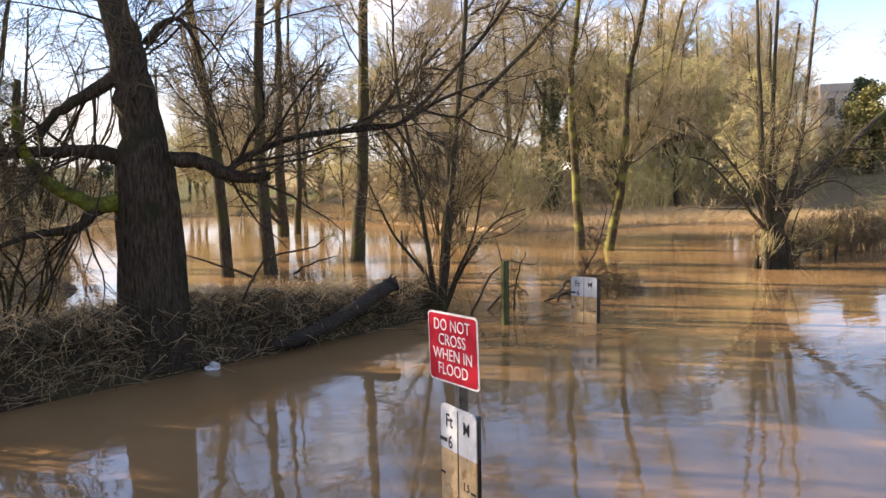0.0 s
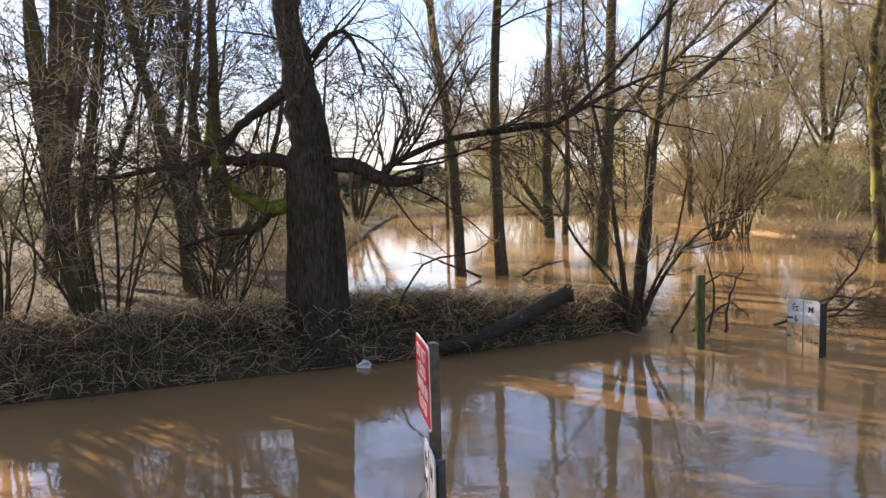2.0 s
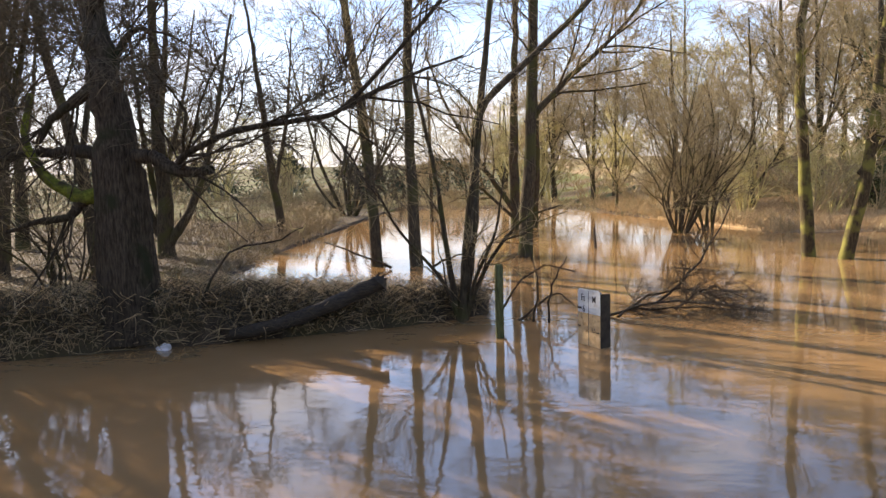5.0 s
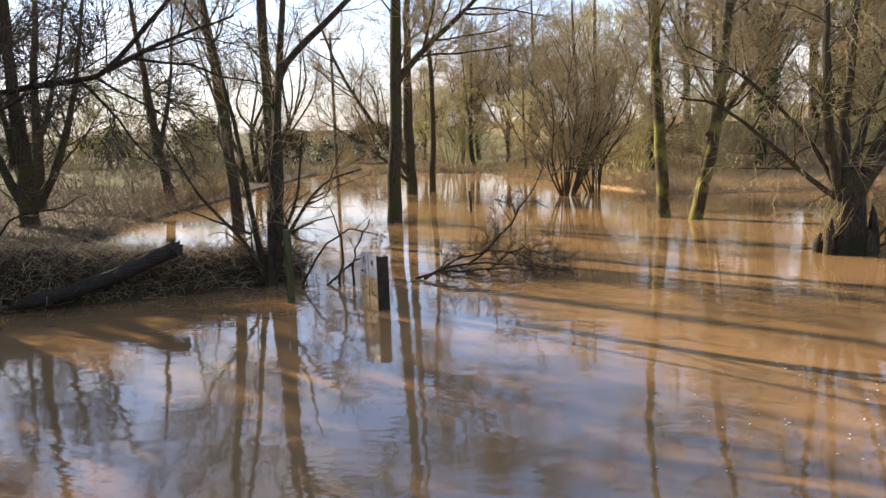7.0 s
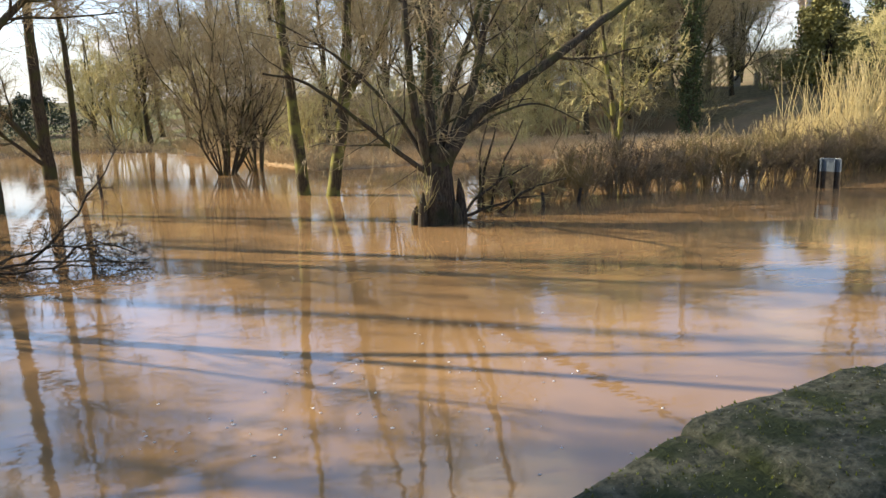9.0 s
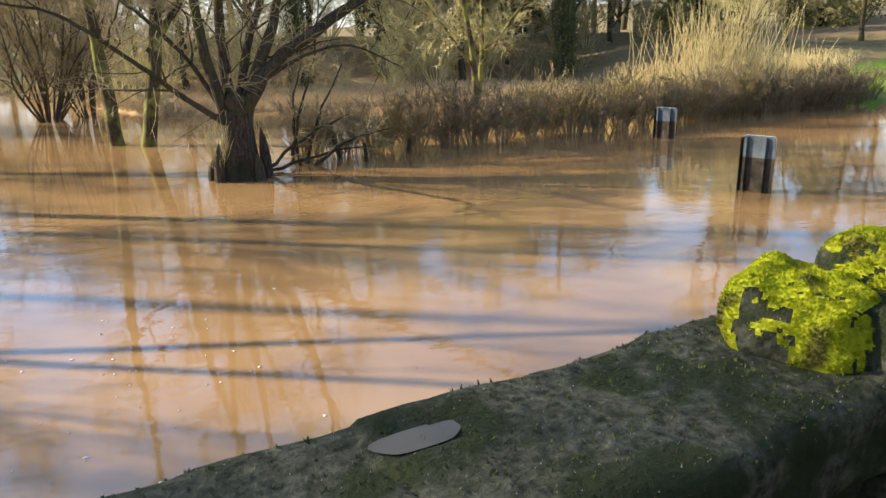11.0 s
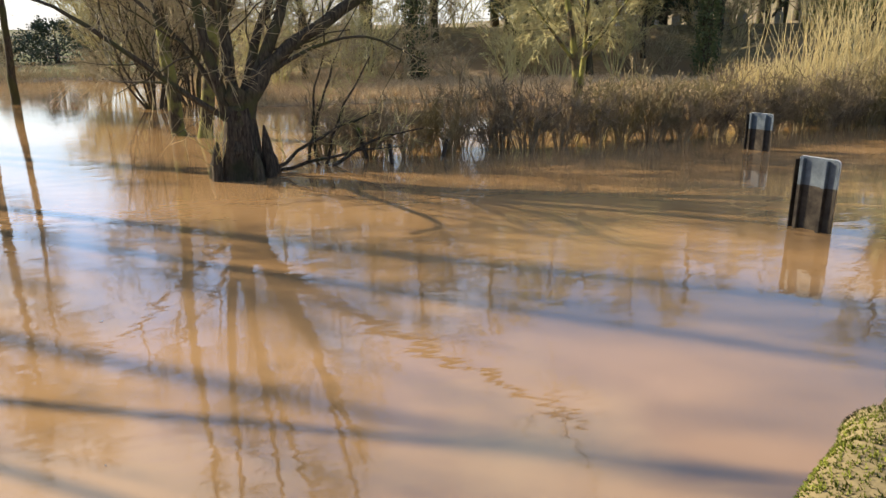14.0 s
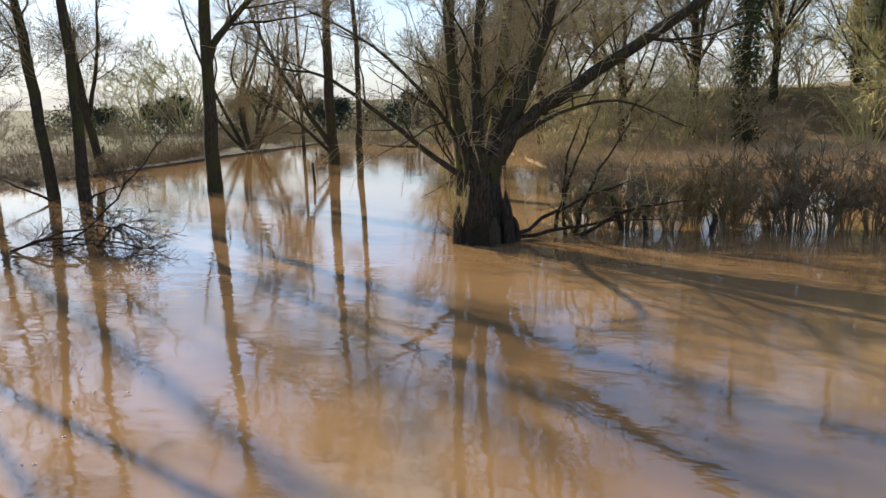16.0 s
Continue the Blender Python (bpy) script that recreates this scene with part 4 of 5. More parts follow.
wall = tagged(new("parapet_wall"), "old sandstone parapet wall beside the footpath", "wall", kind="structure")
wx = [13.9, 14.3, 14.85]
while wx[-1] < 17.4:
    wx.append(wx[-1] + (0.95, 0.8, 1.05, 0.72)[len(wx) % 4])
wx[-1] = 17.72
for i, (a, b) in enumerate(zip(wx, wx[1:])):
    cx = (a + b) / 2
    turn = math.degrees(math.atan2(parapet_line(b) - parapet_line(a), b - a))
    cap = rough_stone("coping_stone", (b - a + 0.085, 0.54, 0.26), pose(cx, parapet_line(cx) - 0.27, 1.792 + 0.005 * (i % 3) - (0.03 if i < 2 else 0), 0, 0, turn), STONE, i + 1, 0.020, 0.065, 16, wall)
    if a < 16.6 < b:
        # rain water lying in a worn hollow of the coping
        near = [v for v in cap.data.vertices if v.co.z > 1.86 and ((v.co.x - 16.6) / 0.13) ** 2 + ((v.co.y - 1.27) / 0.065) ** 2 < 1]
        level = sorted(v.co.z for v in near)[len(near) // 2] - 0.008 if near else 1.92
        for v in near:
            v.co.z = min(v.co.z, level - 0.008)
        ring = [(16.6 + 0.10 * (1 + 0.12 * math.sin(3 * q)) * math.cos(q), 1.27 + 0.046 * (1 + 0.15 * math.cos(2 * q)) * math.sin(q), level - 0.003) for q in (2 * math.pi * k / 28 for k in range(28))]
        part("puddle", mesh_of("puddle", ring, [tuple(range(28))], PUDDLE), cap, "rain water in a hollow")
    moss_tufts("moss", cap.data, 260, 520 + i, MOSS_LIMB, cap, 0.010, 0.5)
    moss_tufts("lichen", cap.data, 200, 560 + i, LICHEN, cap, 0.005, 0.3)
    for row in range(3):
        off = 0.0 if row % 2 else (b - a) * 0.3
        rough_stone("wall_stone", (b - a - 0.015, 0.42, 0.27), pose(cx + off * 0.4, parapet_line(cx) - 0.26, 1.54 - row * 0.28, 0, 0, turn), STONE, i * 3 + row + 40, 0.012, 0.03, 4, wall)
for i, (x, y, z, sx, sy, sz, t) in enumerate(((17.92, 1.10, 2.05, 0.36, 0.40, 0.24, 14), (17.68, 1.20, 1.99, 0.34, 0.34, 0.26, 30))):
    st = rough_stone("mossy_coping_stone", (sx, sy, sz), pose(x, y, z, 0, 0, t), STONE, 60 + i, 0.045, 0.10, 24, wall, "broken coping stone patched with moss", MOSS, 0.012)
    moss_tufts("moss", st.data, 6000, 60 + i, MOSS, st, 0.009)
block = thing("mossy_block", "sandstone block thickly covered in bright green moss", "stone block", at=(0, 0, 0))
bs = rough_stone("stone", (0.44, 0.37, 0.28), pose(18.20, 0.97, 2.196, 0, 1.2, 4), STONE, 71, 0.04, 0.065, 36, block, "", MOSS, 0.011)
moss_tufts("moss_cover", bs.data, 17000, 72, MOSS, bs, 0.0065, 0.0)
rough_stone("wall_stone", (0.86, 0.40, 1.2), pose(18.06, 1.05, 1.485, 0, 0, 3), STONE, 75, 0.02, 0.05, 6, wall)

pier = tagged(new("brick_pier"), "red brick pier with brick-on-edge coping", "brick wall", kind="structure")
px0, py0, ptop = 18.52, 0.935, 2.058
core = box_mesh("mortar_core", (0.60, 0.305, 1.5), (0.307, 0.166, ptop - 0.753), MORTAR, 0.004)
core.transform(pose(px0, py0, 0, 0, 0, 4))
part("mortar_core", core, pier, "mossy mortar joints")
edge_long = box_mesh("brick", (0.069, 0.218, 0.103), (0, 0, 0), BRICK, 0.005)
edge_half = box_mesh("brick", (0.069, 0.104, 0.103), (0, 0, 0), BRICK, 0.005)
side_head = box_mesh("brick", (0.103, 0.10, 0.065), (0, 0, 0), BRICK_SHADED, 0.005)
side_long = box_mesh("brick", (0.215, 0.10, 0.065), (0, 0, 0), BRICK_SHADED, 0.005)
turn_m = pose(px0, py0, 0, 0, 0, 4)
rb = random.Random(4)


def lay(me, x, y, z, turn=0):
    b = new("brick", me)
    b.parent = pier
    b.matrix_world = turn_m @ pose(x, y, z + rb.uniform(-0.002, 0.002), rb.uniform(-0.7, 0.7), rb.uniform(-0.7, 0.7), turn + rb.uniform(-0.8, 0.8))


for k in range(8):
    x = 0.04 + k * 0.0755
    if k % 2:
        lay(edge_long, x, 0.105, ptop - 0.05)
        lay(edge_half, x, 0.274, ptop - 0.05)
    else:
        lay(edge_half, x, 0.049, ptop - 0.05)
        lay(edge_long, x, 0.218, ptop - 0.05)
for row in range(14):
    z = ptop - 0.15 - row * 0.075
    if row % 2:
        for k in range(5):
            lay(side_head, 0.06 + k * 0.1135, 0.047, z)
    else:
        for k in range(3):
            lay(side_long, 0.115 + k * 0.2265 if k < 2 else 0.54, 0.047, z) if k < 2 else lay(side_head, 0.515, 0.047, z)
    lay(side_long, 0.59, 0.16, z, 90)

for i, (a, b) in enumerate(((19.14, 19.75), (19.76, 20.45), (20.46, 20.95))):
    cx = (a + b) / 2
    turn = math.degrees(math.atan2(parapet_line(b) - parapet_line(a), b - a))
    st = rough_stone("coping_stone", (b - a + 0.03, 0.34, 0.22), pose(cx, parapet_line(cx) - 0.20, 1.77, 0, 0, turn), STONE, 80 + i, 0.03, 0.09, 9, wall, "coping stone with patches of moss and grass", PASTURE)
    moss_tufts("moss", st.data, 3500, 80 + i, MOSS_LIMB, st, 0.008, 0.2)
    rough_stone("wall_stone", (b - a + 0.02, 0.30, 1.0), pose(cx, parapet_line(cx) - 0.18, 1.27, 0, 0, turn), STONE, 90 + i, 0.015, 0.04, 5, wall)
# river wall under the footpath
rough_stone("retaining_wall", (56, 0.45, 2.3), pose(-14.3, 0.98, 0.28), STONE, 99, 0.02, 0.03, 12, wall)
rough_stone("retaining_wall", (9, 0.4, 1.9), pose(17.6, 1.16, 0.1, 0, 0, 3), STONE, 101, 0.02, 0.03, 10, wall)


# ---- hedge, reeds, dead stems ----
def stems_mesh(name, places, mat, sides=3):
    """Thin stalks: foot, lean, height, thickness."""
    paths = []
    for (x, y, z), (lx, ly), h, r in places:
        p0 = np.array((x, y, z))
        p1 = p0 + np.array((lx * 0.35, ly * 0.35, h * 0.55))
        p2 = p0 + np.array((lx, ly, h))
        paths.append((np.array((p0, p1, p2)), (r, r * 0.8, r * 0.4)))
    return tubes(name, paths, sides, mat)


def scatter(n, seed, where, lean, height, thick):
    rg = random.Random(seed)
    out = []
    while len(out) < n:
        spot = where(rg)
        if spot is None:
            continue
        a = rg.uniform(0, 6.28)
        s = rg.uniform(*lean)
        out.append((spot, (math.cos(a) * s, math.sin(a) * s), rg.uniform(*height), rg.uniform(*thick)))
    return out


def on_bank(rg):
    x = rg.uniform(-9, 7.6)
    y = piecewise(x, FRONT) + 0.1 + 4.4 * rg.random() ** 1.6
    z = ground_height(x, y)
    return (x, y, z - 0.02) if z > 0.02 else None


def on_brink(rg):
    x = rg.uniform(-7, 7.6)
    y = piecewise(x, FRONT) + rg.uniform(0.2, 1.0)
    z = ground_height(x, y)
    return (x, y, z) if z > 0.1 else None


tagged(new("leaf_litter", stems_mesh("leaf_litter", scatter(13000, 1, on_bank, (0.12, 0.5), (0.0, 0.2), (0.004, 0.009)), STRAW)), "straw-coloured dead stems flattened on the bank", "litter", kind="stuff")
tagged(new("dead_stems", stems_mesh("dead_stems", scatter(5000, 2, on_bank, (0.1, 0.5), (0.1, 0.5), (0.003, 0.007)), TWIG)), "brown dead nettle stems tangled on the bank", "undergrowth", kind="stuff")
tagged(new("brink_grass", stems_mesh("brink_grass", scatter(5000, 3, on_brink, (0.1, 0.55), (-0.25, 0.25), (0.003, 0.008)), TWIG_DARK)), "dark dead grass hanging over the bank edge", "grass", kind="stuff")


def brambles(name, label, n, seed, where, mat, height, reach, r):
    """Arching canes that rise, bend over and come down again."""
    rg = random.Random(seed)
    paths = []
    while len(paths) < n:
        spot = where(rg)
        if spot is None:
            continue
        a, h, w = rg.uniform(0, 6.28), rg.uniform(*height), rg.uniform(*reach)
        d = np.array((math.cos(a) * w, math.sin(a) * w, 0))
        p = np.array(spot)
        t = rg.uniform(*r)
        side = np.array((-d[1], d[0], 0)) * rg.uniform(-0.3, 0.3)
        paths.append((np.array((p, p + d * 0.18 + (0, 0, h * 0.7), p + d * 0.5 + side + (0, 0, h), p + d * 0.8 + side + (0, 0, h * 0.75), p + d + (0, 0, h * rg.uniform(0.1, 0.5)))), np.array((1, 0.95, 0.85, 0.7, 0.45)) * t))
    tagged(new(name, tubes(name, paths, 3, mat)), label, "undergrowth", kind="stuff")


brambles("bramble_canes", "tangled pale bramble canes arching over the bank", 3000, 31, on_bank, STRAW, (0.12, 0.45), (0.3, 0.9), (0.005, 0.009))
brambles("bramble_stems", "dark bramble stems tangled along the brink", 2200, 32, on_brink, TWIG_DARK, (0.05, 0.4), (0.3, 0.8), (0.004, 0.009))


def on_marsh(rg):
    y = rg.uniform(15, 46)
    x = piecewise(y, SHORE_LEFT) - 14 * rg.random() ** 1.5 if y > 17 else rg.uniform(-9, 5)
    z = ground_height(x, y)
    return (x, y, z - 0.02) if z > -0.12 else None


tagged(new("marsh_stems", stems_mesh("marsh_stems", scatter(11000, 4, on_marsh, (0.1, 0.5), (0.02, 0.38), (0.006, 0.014)), TWIG_RED)), "brown dead stems poking from the flooded marsh", "undergrowth", kind="stuff")


def on_far_marsh(rg):
    y = rg.uniform(30, 84)
    x = piecewise(y, SHORE_LEFT) + (rg.uniform(-0.8, 1.1) if rg.random() < 0.35 else 0.6 - 26 * rg.random() ** 1.8)
    z = ground_height(x, y)
    return (x, y, z - 0.03) if z > -0.25 else None


def on_far_edge(rg):
    x = rg.uniform(-14, 21)
    y = piecewise(x, FAR_SHORE) + rg.uniform(-2.2, 3.0)
    z = ground_height(x, y)
    return (x, y, z - 0.03) if z > -0.35 else None


brambles("marsh_brambles", "low brown bramble tangle over the flooded marsh", 3200, 33, on_far_marsh, TWIG_RED, (0.25, 1.1), (0.4, 1.6), (0.008, 0.018))
brambles("shore_brambles", "brown dead growth fringing the far water's edge", 1500, 34, on_far_edge, TWIG, (0.2, 1.0), (0.3, 1.3), (0.010, 0.02))


def on_far_bank(rg):
    x = rg.uniform(15, 44)
    y = piecewise(x, FAR_SHORE) - 0.6 + 14 * rg.random() ** 1.5
    z = ground_height(x, y)
    return (x, y, z - 0.03) if z > -0.1 else None


tagged(new("dead_grass", stems_mesh("dead_grass", scatter(15000, 5, on_far_bank, (0.1, 0.5), (0.1, 0.6), (0.008, 0.018)), STRAW)), "pale dead grass along the far bank", "grass", kind="stuff")


def in_reeds(rg):
    x = rg.uniform(34.5, 47.5)
    y = 18.4 + 0.07 * (x - 32) + rg.random() * 2.6
    return (x, y, max(-0.1, ground_height(x, y)))


tagged(new("pale_reeds", stems_mesh("pale_reeds", scatter(5200, 6, in_reeds, (0.05, 0.6), (1.0, 2.1), (0.006, 0.012)), REED)), "tall straw-coloured stems behind the hedge", "reeds", kind="stuff")
tagged(new("withy_stems", stems_mesh("withy_stems", scatter(420, 7, lambda rg: (rg.gauss(39.5, 1.7), rg.gauss(20.2, 0.6), 0.1), (0.2, 1.3), (2.2, 4.2), (0.010, 0.018)), REED)), "tall yellow willow withies above the reeds", "reeds", kind="stuff")

hedge_kinds = [clump("hedge_shrub", "clipped leafless hedge shrub with dark reddish twigs", (0, -40 - i * 3), 22, 1.4, 0.8, 120 + i, TWIG_RED, TWIG_RED, 0.016, 9, 0.55, "hedge along the lane", 0, 0.0, 0.009, 1, "shrub", 1.1, 2) for i in range(3)]
rh = random.Random(9)
x, i = 21.4, 0
while x < 47:
    s = rh.uniform(0.78, 1.2) * (0.75 if x < 23 else 1.0)
    y = 16.95 + 0.065 * max(0, x - 27) + rh.uniform(-0.15, 0.15) + (0.35 if i % 2 else 0)
    src = hedge_kinds[i % 3]
    hz = max(-0.02, ground_height(x, y) - 0.08)
    m = pose(x, y, hz, 0, 0, rh.uniform(0, 360)) @ Matrix.Scale(s, 4)
    if i < 3:
        src.matrix_world = m
    else:
        src.scale = (s, s, s)
        copy_thing(src, pose(x, y, hz, 0, 0, rh.uniform(0, 360)))
    x += rh.uniform(0.40, 0.56)
    i += 1


# ---- woods on the far bank ----
def wood_tree(seed, h, bark, twigs, label, r=0.24, count=8, length=3.4, spread=0.9):
    rr2 = random.Random(seed)
    stems = [(straight(h, (rr2.uniform(-0.06, 0.06), 0), 0.2, seed), r, r * 0.18)]
    for k in range(5):
        a = k * 1.26 + rr2.uniform(-0.4, 0.4)
        b = h * rr2.uniform(0.12, 0.4)
        e = h * rr2.uniform(0.22, 0.34) * spread
        stems.append((((0, 0, b), (math.cos(a) * e * 0.5, math.sin(a) * e * 0.5, b + h * 0.18), (math.cos(a) * e, math.sin(a) * e, b + h * rr2.uniform(0.36, 0.5))), r * 0.45, r * 0.1))
    return bare_tree("wood_tree", label, (0, -60 - seed, 0), stems, seed, bark, twigs, count, length, 0.75, 0.02, 0.016, 0.12, group="bare wood on the far bank", sides=6, ratio=0.8, segs=2)


wood_kinds = [wood_tree(201, 13, BARK, TWIG, "bare brown woodland tree on the far bank"),
              wood_tree(202, 11, BARK, TWIG_PALE, "bare olive-twigged woodland tree on the far bank", 0.2, 8, 3.0),
              wood_tree(203, 15, BARK, TWIG, "tall bare woodland tree on the far bank", 0.28, 8, 3.6, 0.75)]
scrub_kinds = [clump("scrub_bush", "brown leafless bramble and thorn scrub", (0, -90), 14, 3.6, 2.4, 211, TWIG, TWIG, 0.045, 5, 1.4, "scrub on the far bank", 0, 0.0, 0.015, 2, "shrub", 0.82, 2),
               clump("scrub_bush", "olive leafless sallow scrub on the slope", (0, -95), 14, 4.6, 2.6, 212, TWIG_PALE, TWIG_PALE, 0.045, 5, 1.6, "scrub on the far bank", 0, 0.02, 0.015, 2, "shrub", 0.82, 2)]
used = set()


def plant(src, x, y, s, turn):
    z = max(ground_height(x, y), -0.05) - 0.05
    if src not in used:
        used.add(src)
        src.scale = (s, s, s)
        src.matrix_world = pose(x, y, z, 0, 0, turn) @ Matrix.Scale(s, 4)
        return src
    src.scale = (s, s, s)
    return copy_thing(src, pose(x, y, z, 0, 0, turn))


rw = random.Random(77)
for row, (d, step, lo, hi, low, high) in enumerate(((6, 4.6, 9, 20, 0.5, 0.72), (13, 3.9, 9, 68, 0.75, 1.0), (22, 5.6, 8, 80, 0.95, 1.3))):
    x = lo
    while x < hi:
        base = piecewise(x, FAR_SHORE) if x < 33 else 31 + 0.25 * (x - 33)
        y = base + d + 4 * smooth01((x - 24) / 12) + rw.uniform(-2, 2)
        plant(wood_kinds[rw.randrange(3)], x + rw.uniform(-1.5, 1.5), y, rw.uniform(low, high) * (1.2 if x > 34 else 1.0), rw.uniform(0, 360))
        x += step * rw.uniform(0.8, 1.2)
for tx, ty, ts in ((41, 43, 0.85), (46, 45, 0.95), (51, 44, 0.85), (37, 45, 0.8), (57, 46, 0.9)):
    plant(wood_kinds[int(tx) % 3], tx, ty, ts, tx * 31)
x = 8
while x < 70:
    base = piecewise(x, FAR_SHORE) if x < 33 else 31 + 0.2 * (x - 33)
    plant(scrub_kinds[rw.randrange(2)], x, base + 4 + rw.uniform(-0.5, 7) + 3 * smooth01((x - 22) / 6), rw.uniform(0.6, 1.1), rw.uniform(0, 360))
    x += rw.uniform(1.7, 2.8)
for i in range(17):
    tx = 19 + i * 1.75 + rw.uniform(-0.6, 0.6)
    plant(scrub_kinds[i % 2], tx, 46 - 0.12 * (tx - 30) + rw.uniform(-1.5, 7), rw.uniform(0.7, 1.15), rw.uniform(0, 360))
for i in range(26):
    plant(scrub_kinds[0], -48 + i * 2.3 + rw.uniform(-1, 1), 61 + rw.uniform(-4, 10), rw.uniform(0.4, 0.75), rw.uniform(0, 360))
for i in range(18):
    tx = -40 + i * 2.4
    ty = 40 + rw.uniform(-6, 9)
    if tx < piecewise(ty, SHORE_LEFT) - 1:
        plant(scrub_kinds[0], tx, ty, rw.uniform(0.25, 0.5), rw.uniform(0, 360))
for i in range(5):
    plant(wood_kinds[(0, 2)[i % 2]], -26 + i * 6 + rw.uniform(-2, 2), 74 + rw.uniform(-4, 6), rw.uniform(0.3, 0.45), rw.uniform(0, 360))


# ---- evergreens, ivy-clad trees, churchyard ----
def leaf_cloud(name, mat, shape, n, size, seed):
    """Many small leaf cards of two triangles, spread through a volume by shape(rng) -> point."""
    rg = np.random.default_rng(seed)
    vs, fs = [], []
    for k in range(n):
        p = shape(rg)
        a, b = rg.normal(0, 1, 3), rg.normal(0, 1, 3)
        a *= size * rg.uniform(0.6, 1.3) / (np.linalg.norm(a) + 1e-9)
        b = np.cross(a, b)
        b *= size * 0.55 / (np.linalg.norm(b) + 1e-9)
        i = len(vs)
        vs += [tuple(p - a), tuple(p + b), tuple(p + a), tuple(p - b)]
        fs.append((i, i + 1, i + 2, i + 3))
    return mesh_of(name, vs, fs, mat)


def evergreen(label, at, h, w, seed, mat=EVERGREEN, n=9000):
    t = thing("evergreen_tree", label, "tree", "evergreens in the churchyard", at=(*at, ground_height(*at)))
    part("trunk", tubes("trunk", [(np.array(((0, 0, -0.3), (0.1, 0, h * 0.5), (0, 0, h * 0.95))), (0.3, 0.2, 0.03))], 7, BARK_DARK), t)
    rg0 = np.random.default_rng(seed)
    lumps = [(rg0.uniform(0.04, 0.93), rg0.uniform(0, 6.28), rg0.uniform(0.3, 1.0)) for _ in range(34)]

    def shape(rg):
        f, a, e = lumps[rg.integers(len(lumps))]
        rad = w * (1 - f) ** 0.6 * e
        c = np.array((math.cos(a) * rad, math.sin(a) * rad, h * f))
        return c + rg.normal(0, 0.28, 3) * (0.5 + w * 0.35 * (1.1 - f))
    part("crown", leaf_cloud("crown", mat, shape, n, 0.16, seed), t, kind="stuff")
    return t


evergreen("dark yew tree behind the bare wood", (42, 56), 10, 3.4, 301)
evergreen("dark conifer above the far bank", (46, 60), 13, 3.2, 302)
evergreen("dark evergreen beside the churchyard lawn", (60, 40), 8, 4.0, 303, LEAF_OLIVE)
evergreen("dark yew in the churchyard", (67, 46), 9, 4.0, 304)
evergreen("olive-leaved bush beside the lawn", (72, 38), 6, 4.0, 305, LEAF_OLIVE)
evergreen("dark yew behind the gravestones", (52, 52), 9, 3.4, 306)
evergreen("dark laurel mass behind the lawn", (80, 42), 9, 5.0, 307)
evergreen("dark holly beyond the churchyard", (57, 58), 11, 3.5, 308)
for i, (ex, ey, eh, ew) in enumerate(((-30, 84, 4.5, 7), (-19, 86, 5.5, 6), (-9, 84, 4.0, 7), (1, 88, 4.5, 7), (-42, 84, 4.5, 7))):
    evergreen("rounded dark evergreen thicket beyond the flooded field", (ex, ey), eh, ew, 331 + i, EVERGREEN, 6000)


def ivy_tree(label, at, h, seed):
    t = bare_tree("ivy_tree", label, (*at, ground_height(*at)), [(straight(h, (0, 0), 0.1, seed), 0.35, 0.08), (((0, 0, h * 0.4), (1.6, 0, h * 0.6), (2.4, 0, h * 0.85)), 0.14, 0.03), (((0, 0, h * 0.45), (-1.5, 0.3, h * 0.65), (-2.2, 0.3, h * 0.9)), 0.14, 0.03)], seed, BARK, TWIG, 10, 3.0, 0.7, 0.02, 0.013, 0.4)

    def shape(rg):
        z = rg.random() ** 0.9 * h * 0.62
        a = rg.uniform(0, 6.28)
        r = 0.42 + abs(rg.normal(0, 0.22))
        return np.array((math.cos(a) * r, math.sin(a) * r, z))
    part("ivy", leaf_cloud("ivy", IVY, shape, 4200, 0.10, seed), t, "dark green ivy round the trunk", "stuff")


ivy_tree("tall bare tree with its trunk wrapped in ivy", (47.5, 40), 15, 311)
ivy_tree("tall ivy-clad tree at the wood's edge", (30, 44), 16, 312)
ivy_tree("ivy-clad tree beside the churchyard", (56, 33), 14, 313)
bare_tree("sallow_tree", "bare yellow-olive sallow leaning over the hedge", (32.5, 27, 0), [(((0, 0, -0.3), (-0.2, 0, 2.2), (-0.7, 0, 5), (-1.0, 0, 8)), 0.17, 0.04), (((0.1, 0, 0.4), (0.4, 0.2, 2.6), (0.5, 0.3, 5.5), (0.9, 0.3, 8)), 0.13, 0.03), (((0, 0, 1.5), (-1.6, 0, 3.4), (-3.0, 0, 5.0)), 0.08, 0.02), (((0.2, 0, 1.8), (1.7, 0, 3.6), (3.0, 0, 5.2)), 0.08, 0.02)], 321, BARK_MOSS, TWIG_PALE, 11, 2.0, 0.8, 0.0, 0.011)
for i in range(9):
    gx0, gy0 = 44 + i * 2.4 + rw.uniform(-0.6, 0.6), 50.5 + rw.uniform(-1, 1.5)
    g = thing("gravestone", "weathered upright gravestone in the churchyard grass", "gravestone", "churchyard gravestones", at=(gx0, gy0, ground_height(gx0, gy0)), turn=rw.uniform(-15, 15))
    part("slab", plate("slab", 0.75, rw.uniform(0.9, 1.3), 0.12, GRAVE, I4, 0.3, True, -0.1), g)

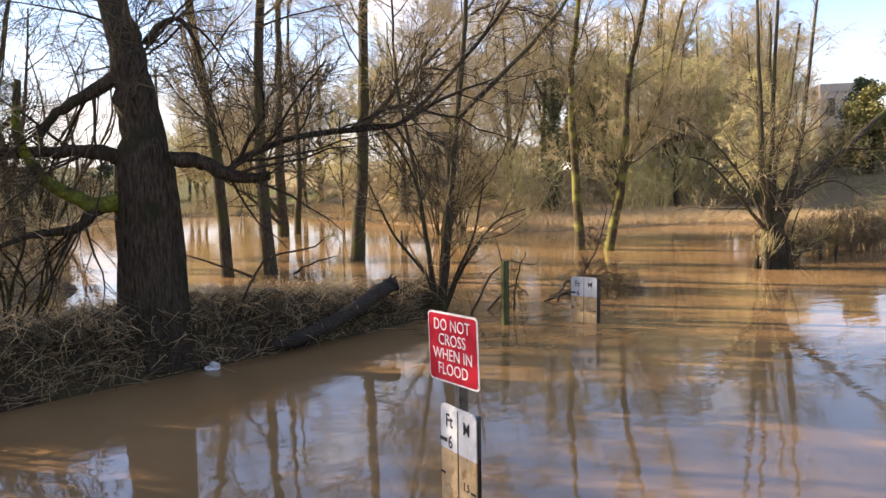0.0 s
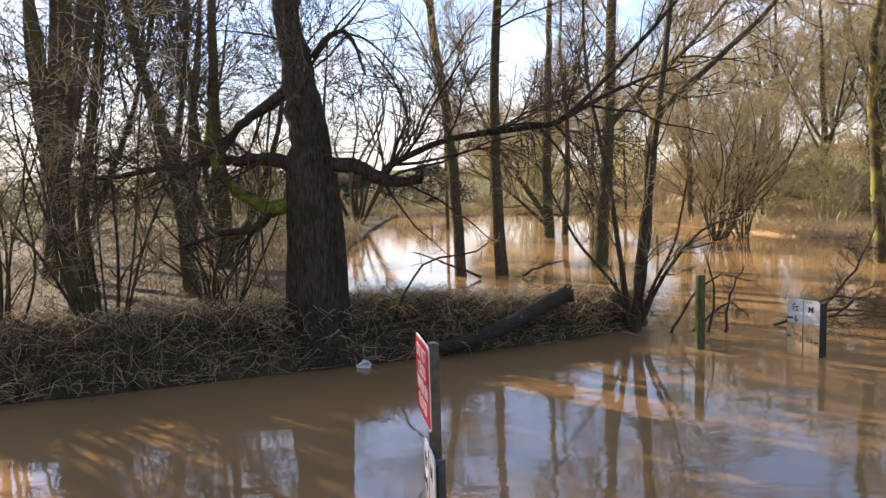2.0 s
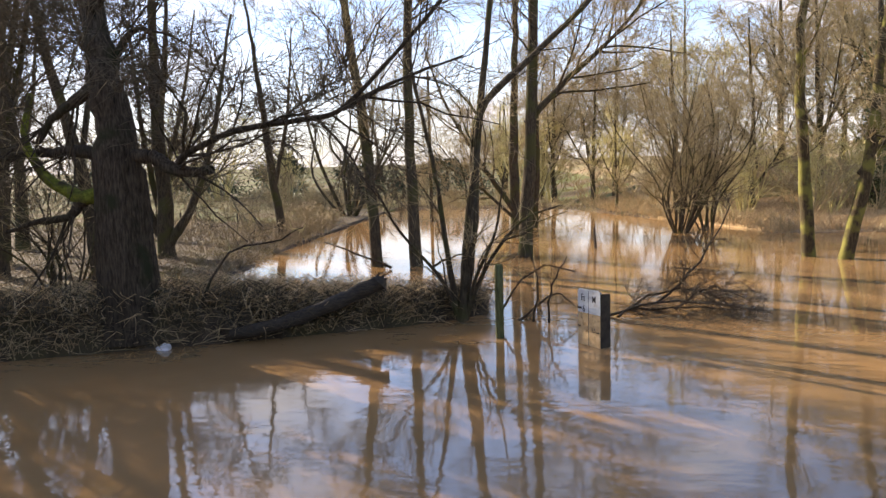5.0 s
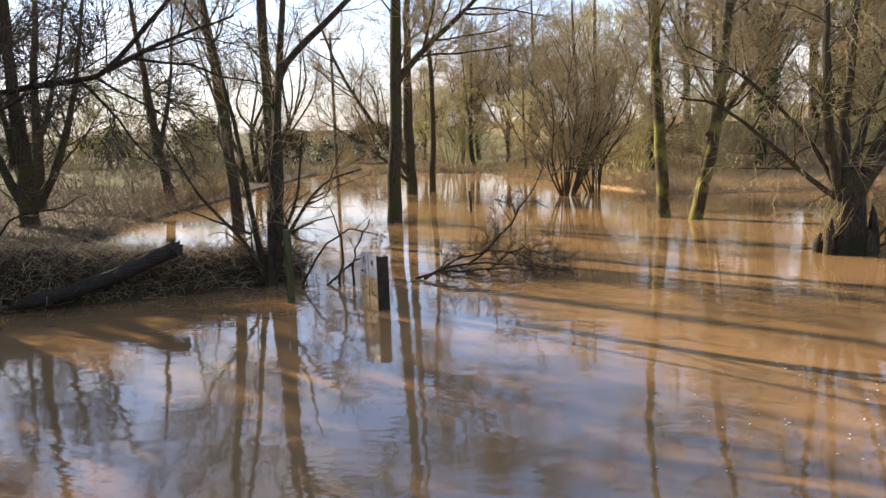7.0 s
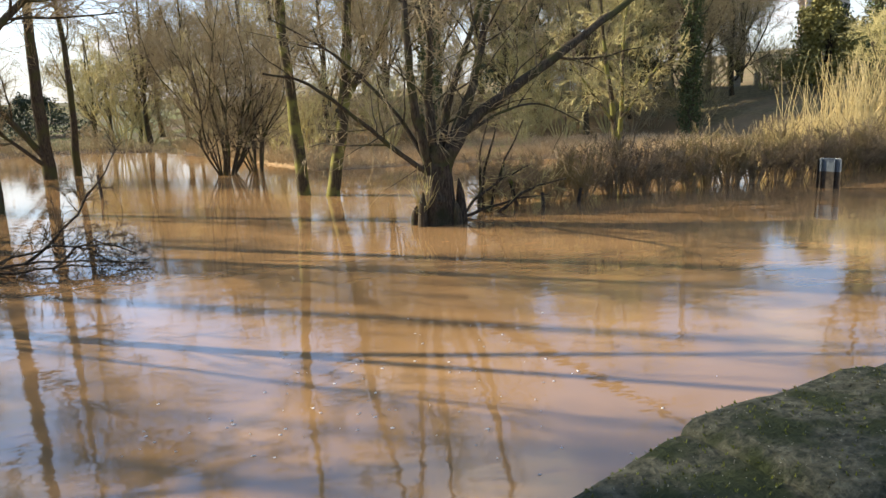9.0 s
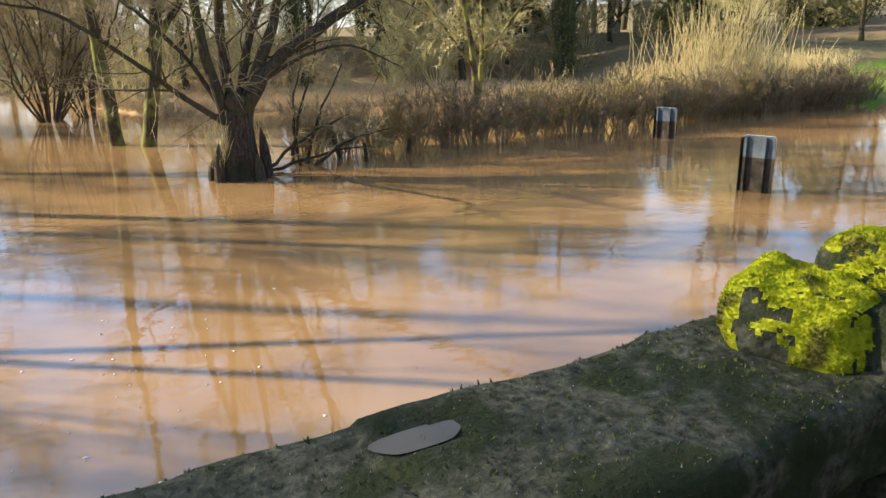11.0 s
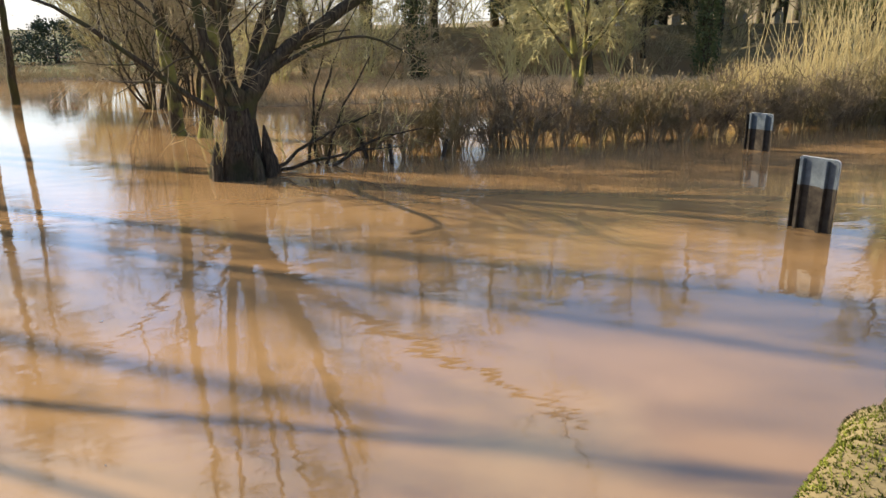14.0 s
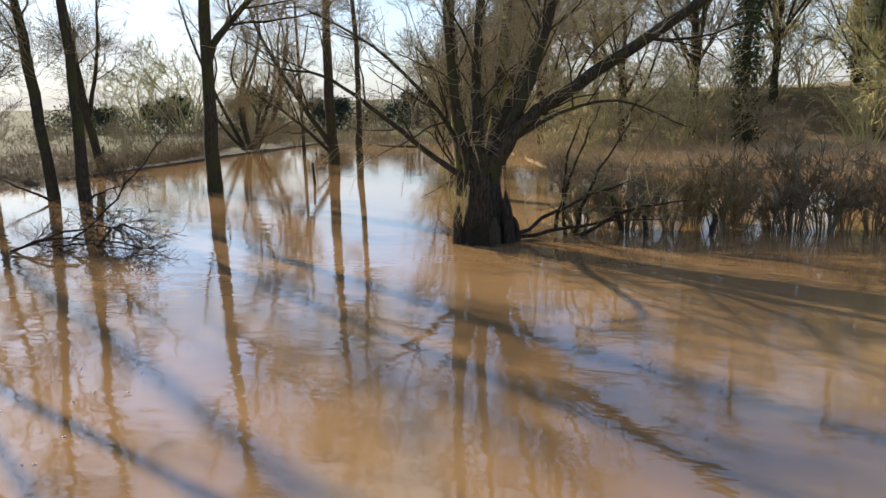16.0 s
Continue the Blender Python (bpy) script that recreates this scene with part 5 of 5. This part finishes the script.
tower = thing("church_tower", "pale stone tower glimpsed behind the ivy trees", "building", at=(82, 60, 3.0), turn=-38)
part("wall", box_mesh("wall", (4.2, 4.2, 10), (0, 0, 4.5), RENDER_WALL, 0.05), tower)
part("parapet", box_mesh("parapet", (4.5, 4.5, 1.0), (0, 0, 9.9), RENDER_WALL, 0.05), tower)
for z in (3, 6.5):
    for sx in (-0.95, 0.95):
        part("window", plate("window", 1.0, 2.2, 0.1, GLASS_DARK, pose(sx, -2.13, z), 0.45, True), tower, "dark arched window")
    part("string_course", box_mesh("string_course", (4.36, 4.36, 0.25), (0, 0, z - 1.2), GRAVE, 0.04), tower)
cottage = thing("cottage", "white-walled cottage glimpsed through the wood", "house", at=(52, 64, 3.4), turn=-20)
part("wall", box_mesh("wall", (11, 6, 3.2), (0, 0, 1.5), SIGN_WHITE, 0.03), cottage)
rv = [(-5.9, -3.4, 3.1), (5.9, -3.4, 3.1), (5.9, 3.4, 3.1), (-5.9, 3.4, 3.1), (-5.9, 0, 6.0), (5.9, 0, 6.0)]
part("roof", mesh_of("roof", rv, [(0, 1, 5, 4), (2, 3, 4, 5), (0, 4, 3), (1, 2, 5), (3, 2, 1, 0)], ROOF), cottage)
for sx in (-3.2, 0, 3.2):
    part("window", plate("window", 1.1, 1.1, 0.06, GLASS_DARK, pose(sx, -3.02, 1.2), 0.02), cottage)
pole = thing("telegraph_pole", "thin telegraph pole standing beyond the trees", "pole", at=(3.2, 46, -0.3))
part("shaft", tubes("shaft", [(np.array(((0, 0, 0), (0, 0, 5), (0, 0, 10.0))), (0.12, 0.10, 0.08))], 8, BARK), pole)
part("crossarm", box_mesh("crossarm", (1.3, 0.09, 0.09), (0, 0, 9.6), BARK, 0.01), pole)
# far hedges close the view
for i in range(14):
    a = radians(-170 + i * 12)
    if math.sin(a) < 0.2:
        plant(wood_kinds[i % 3], 10 + 60 * math.cos(a), -6 + 45 * math.sin(a), 0.9, i * 40)

# added row out of view behind the path, dims skylight on the near faces
behind = evergreen("unseen dark hedge added behind the footpath to block sky light", (-6, -4.6), 7, 2.6, 340, EVERGREEN, 2600)
for i in range(1, 13):
    copy_thing(behind, pose(-6 + i * 3.1, -4.6 + 0.3 * (i % 2), path_height(-6 + i * 3.1) - 0.1, 0, 0, i * 70))
for tx, ty, ts in ((-24, 78, 2.3), (-31, 80, 1.9), (-40, 84, 1.7), (-17, 80, 1.6)):
    plant(scrub_kinds[1], tx, ty, ts, tx * 13)
for tx, ty, ts in ((52, 29, 0.7), (57, 30, 0.8), (63, 29, 0.75), (69, 31, 0.8), (76, 30, 0.8)):
    plant(wood_kinds[int(tx) % 3], tx, ty, ts, tx * 17)


def on_near_bank(rg):
    x = 22.6 + 11 * rg.random() ** 1.5
    y = piecewise(x, NEAR_SHORE) + 0.7 - 3.0 * rg.random() ** 1.2
    z = ground_height(x, y)
    return (x, y, z - 0.02) if z > 0.02 else None


tagged(new("bank_grass", stems_mesh("bank_grass", scatter(8000, 12, on_near_bank, (0.02, 0.10), (0.02, 0.10), (0.003, 0.007)), MOSS_LIMB)), "short winter grass on the bank past the parapet", "grass", kind="stuff")
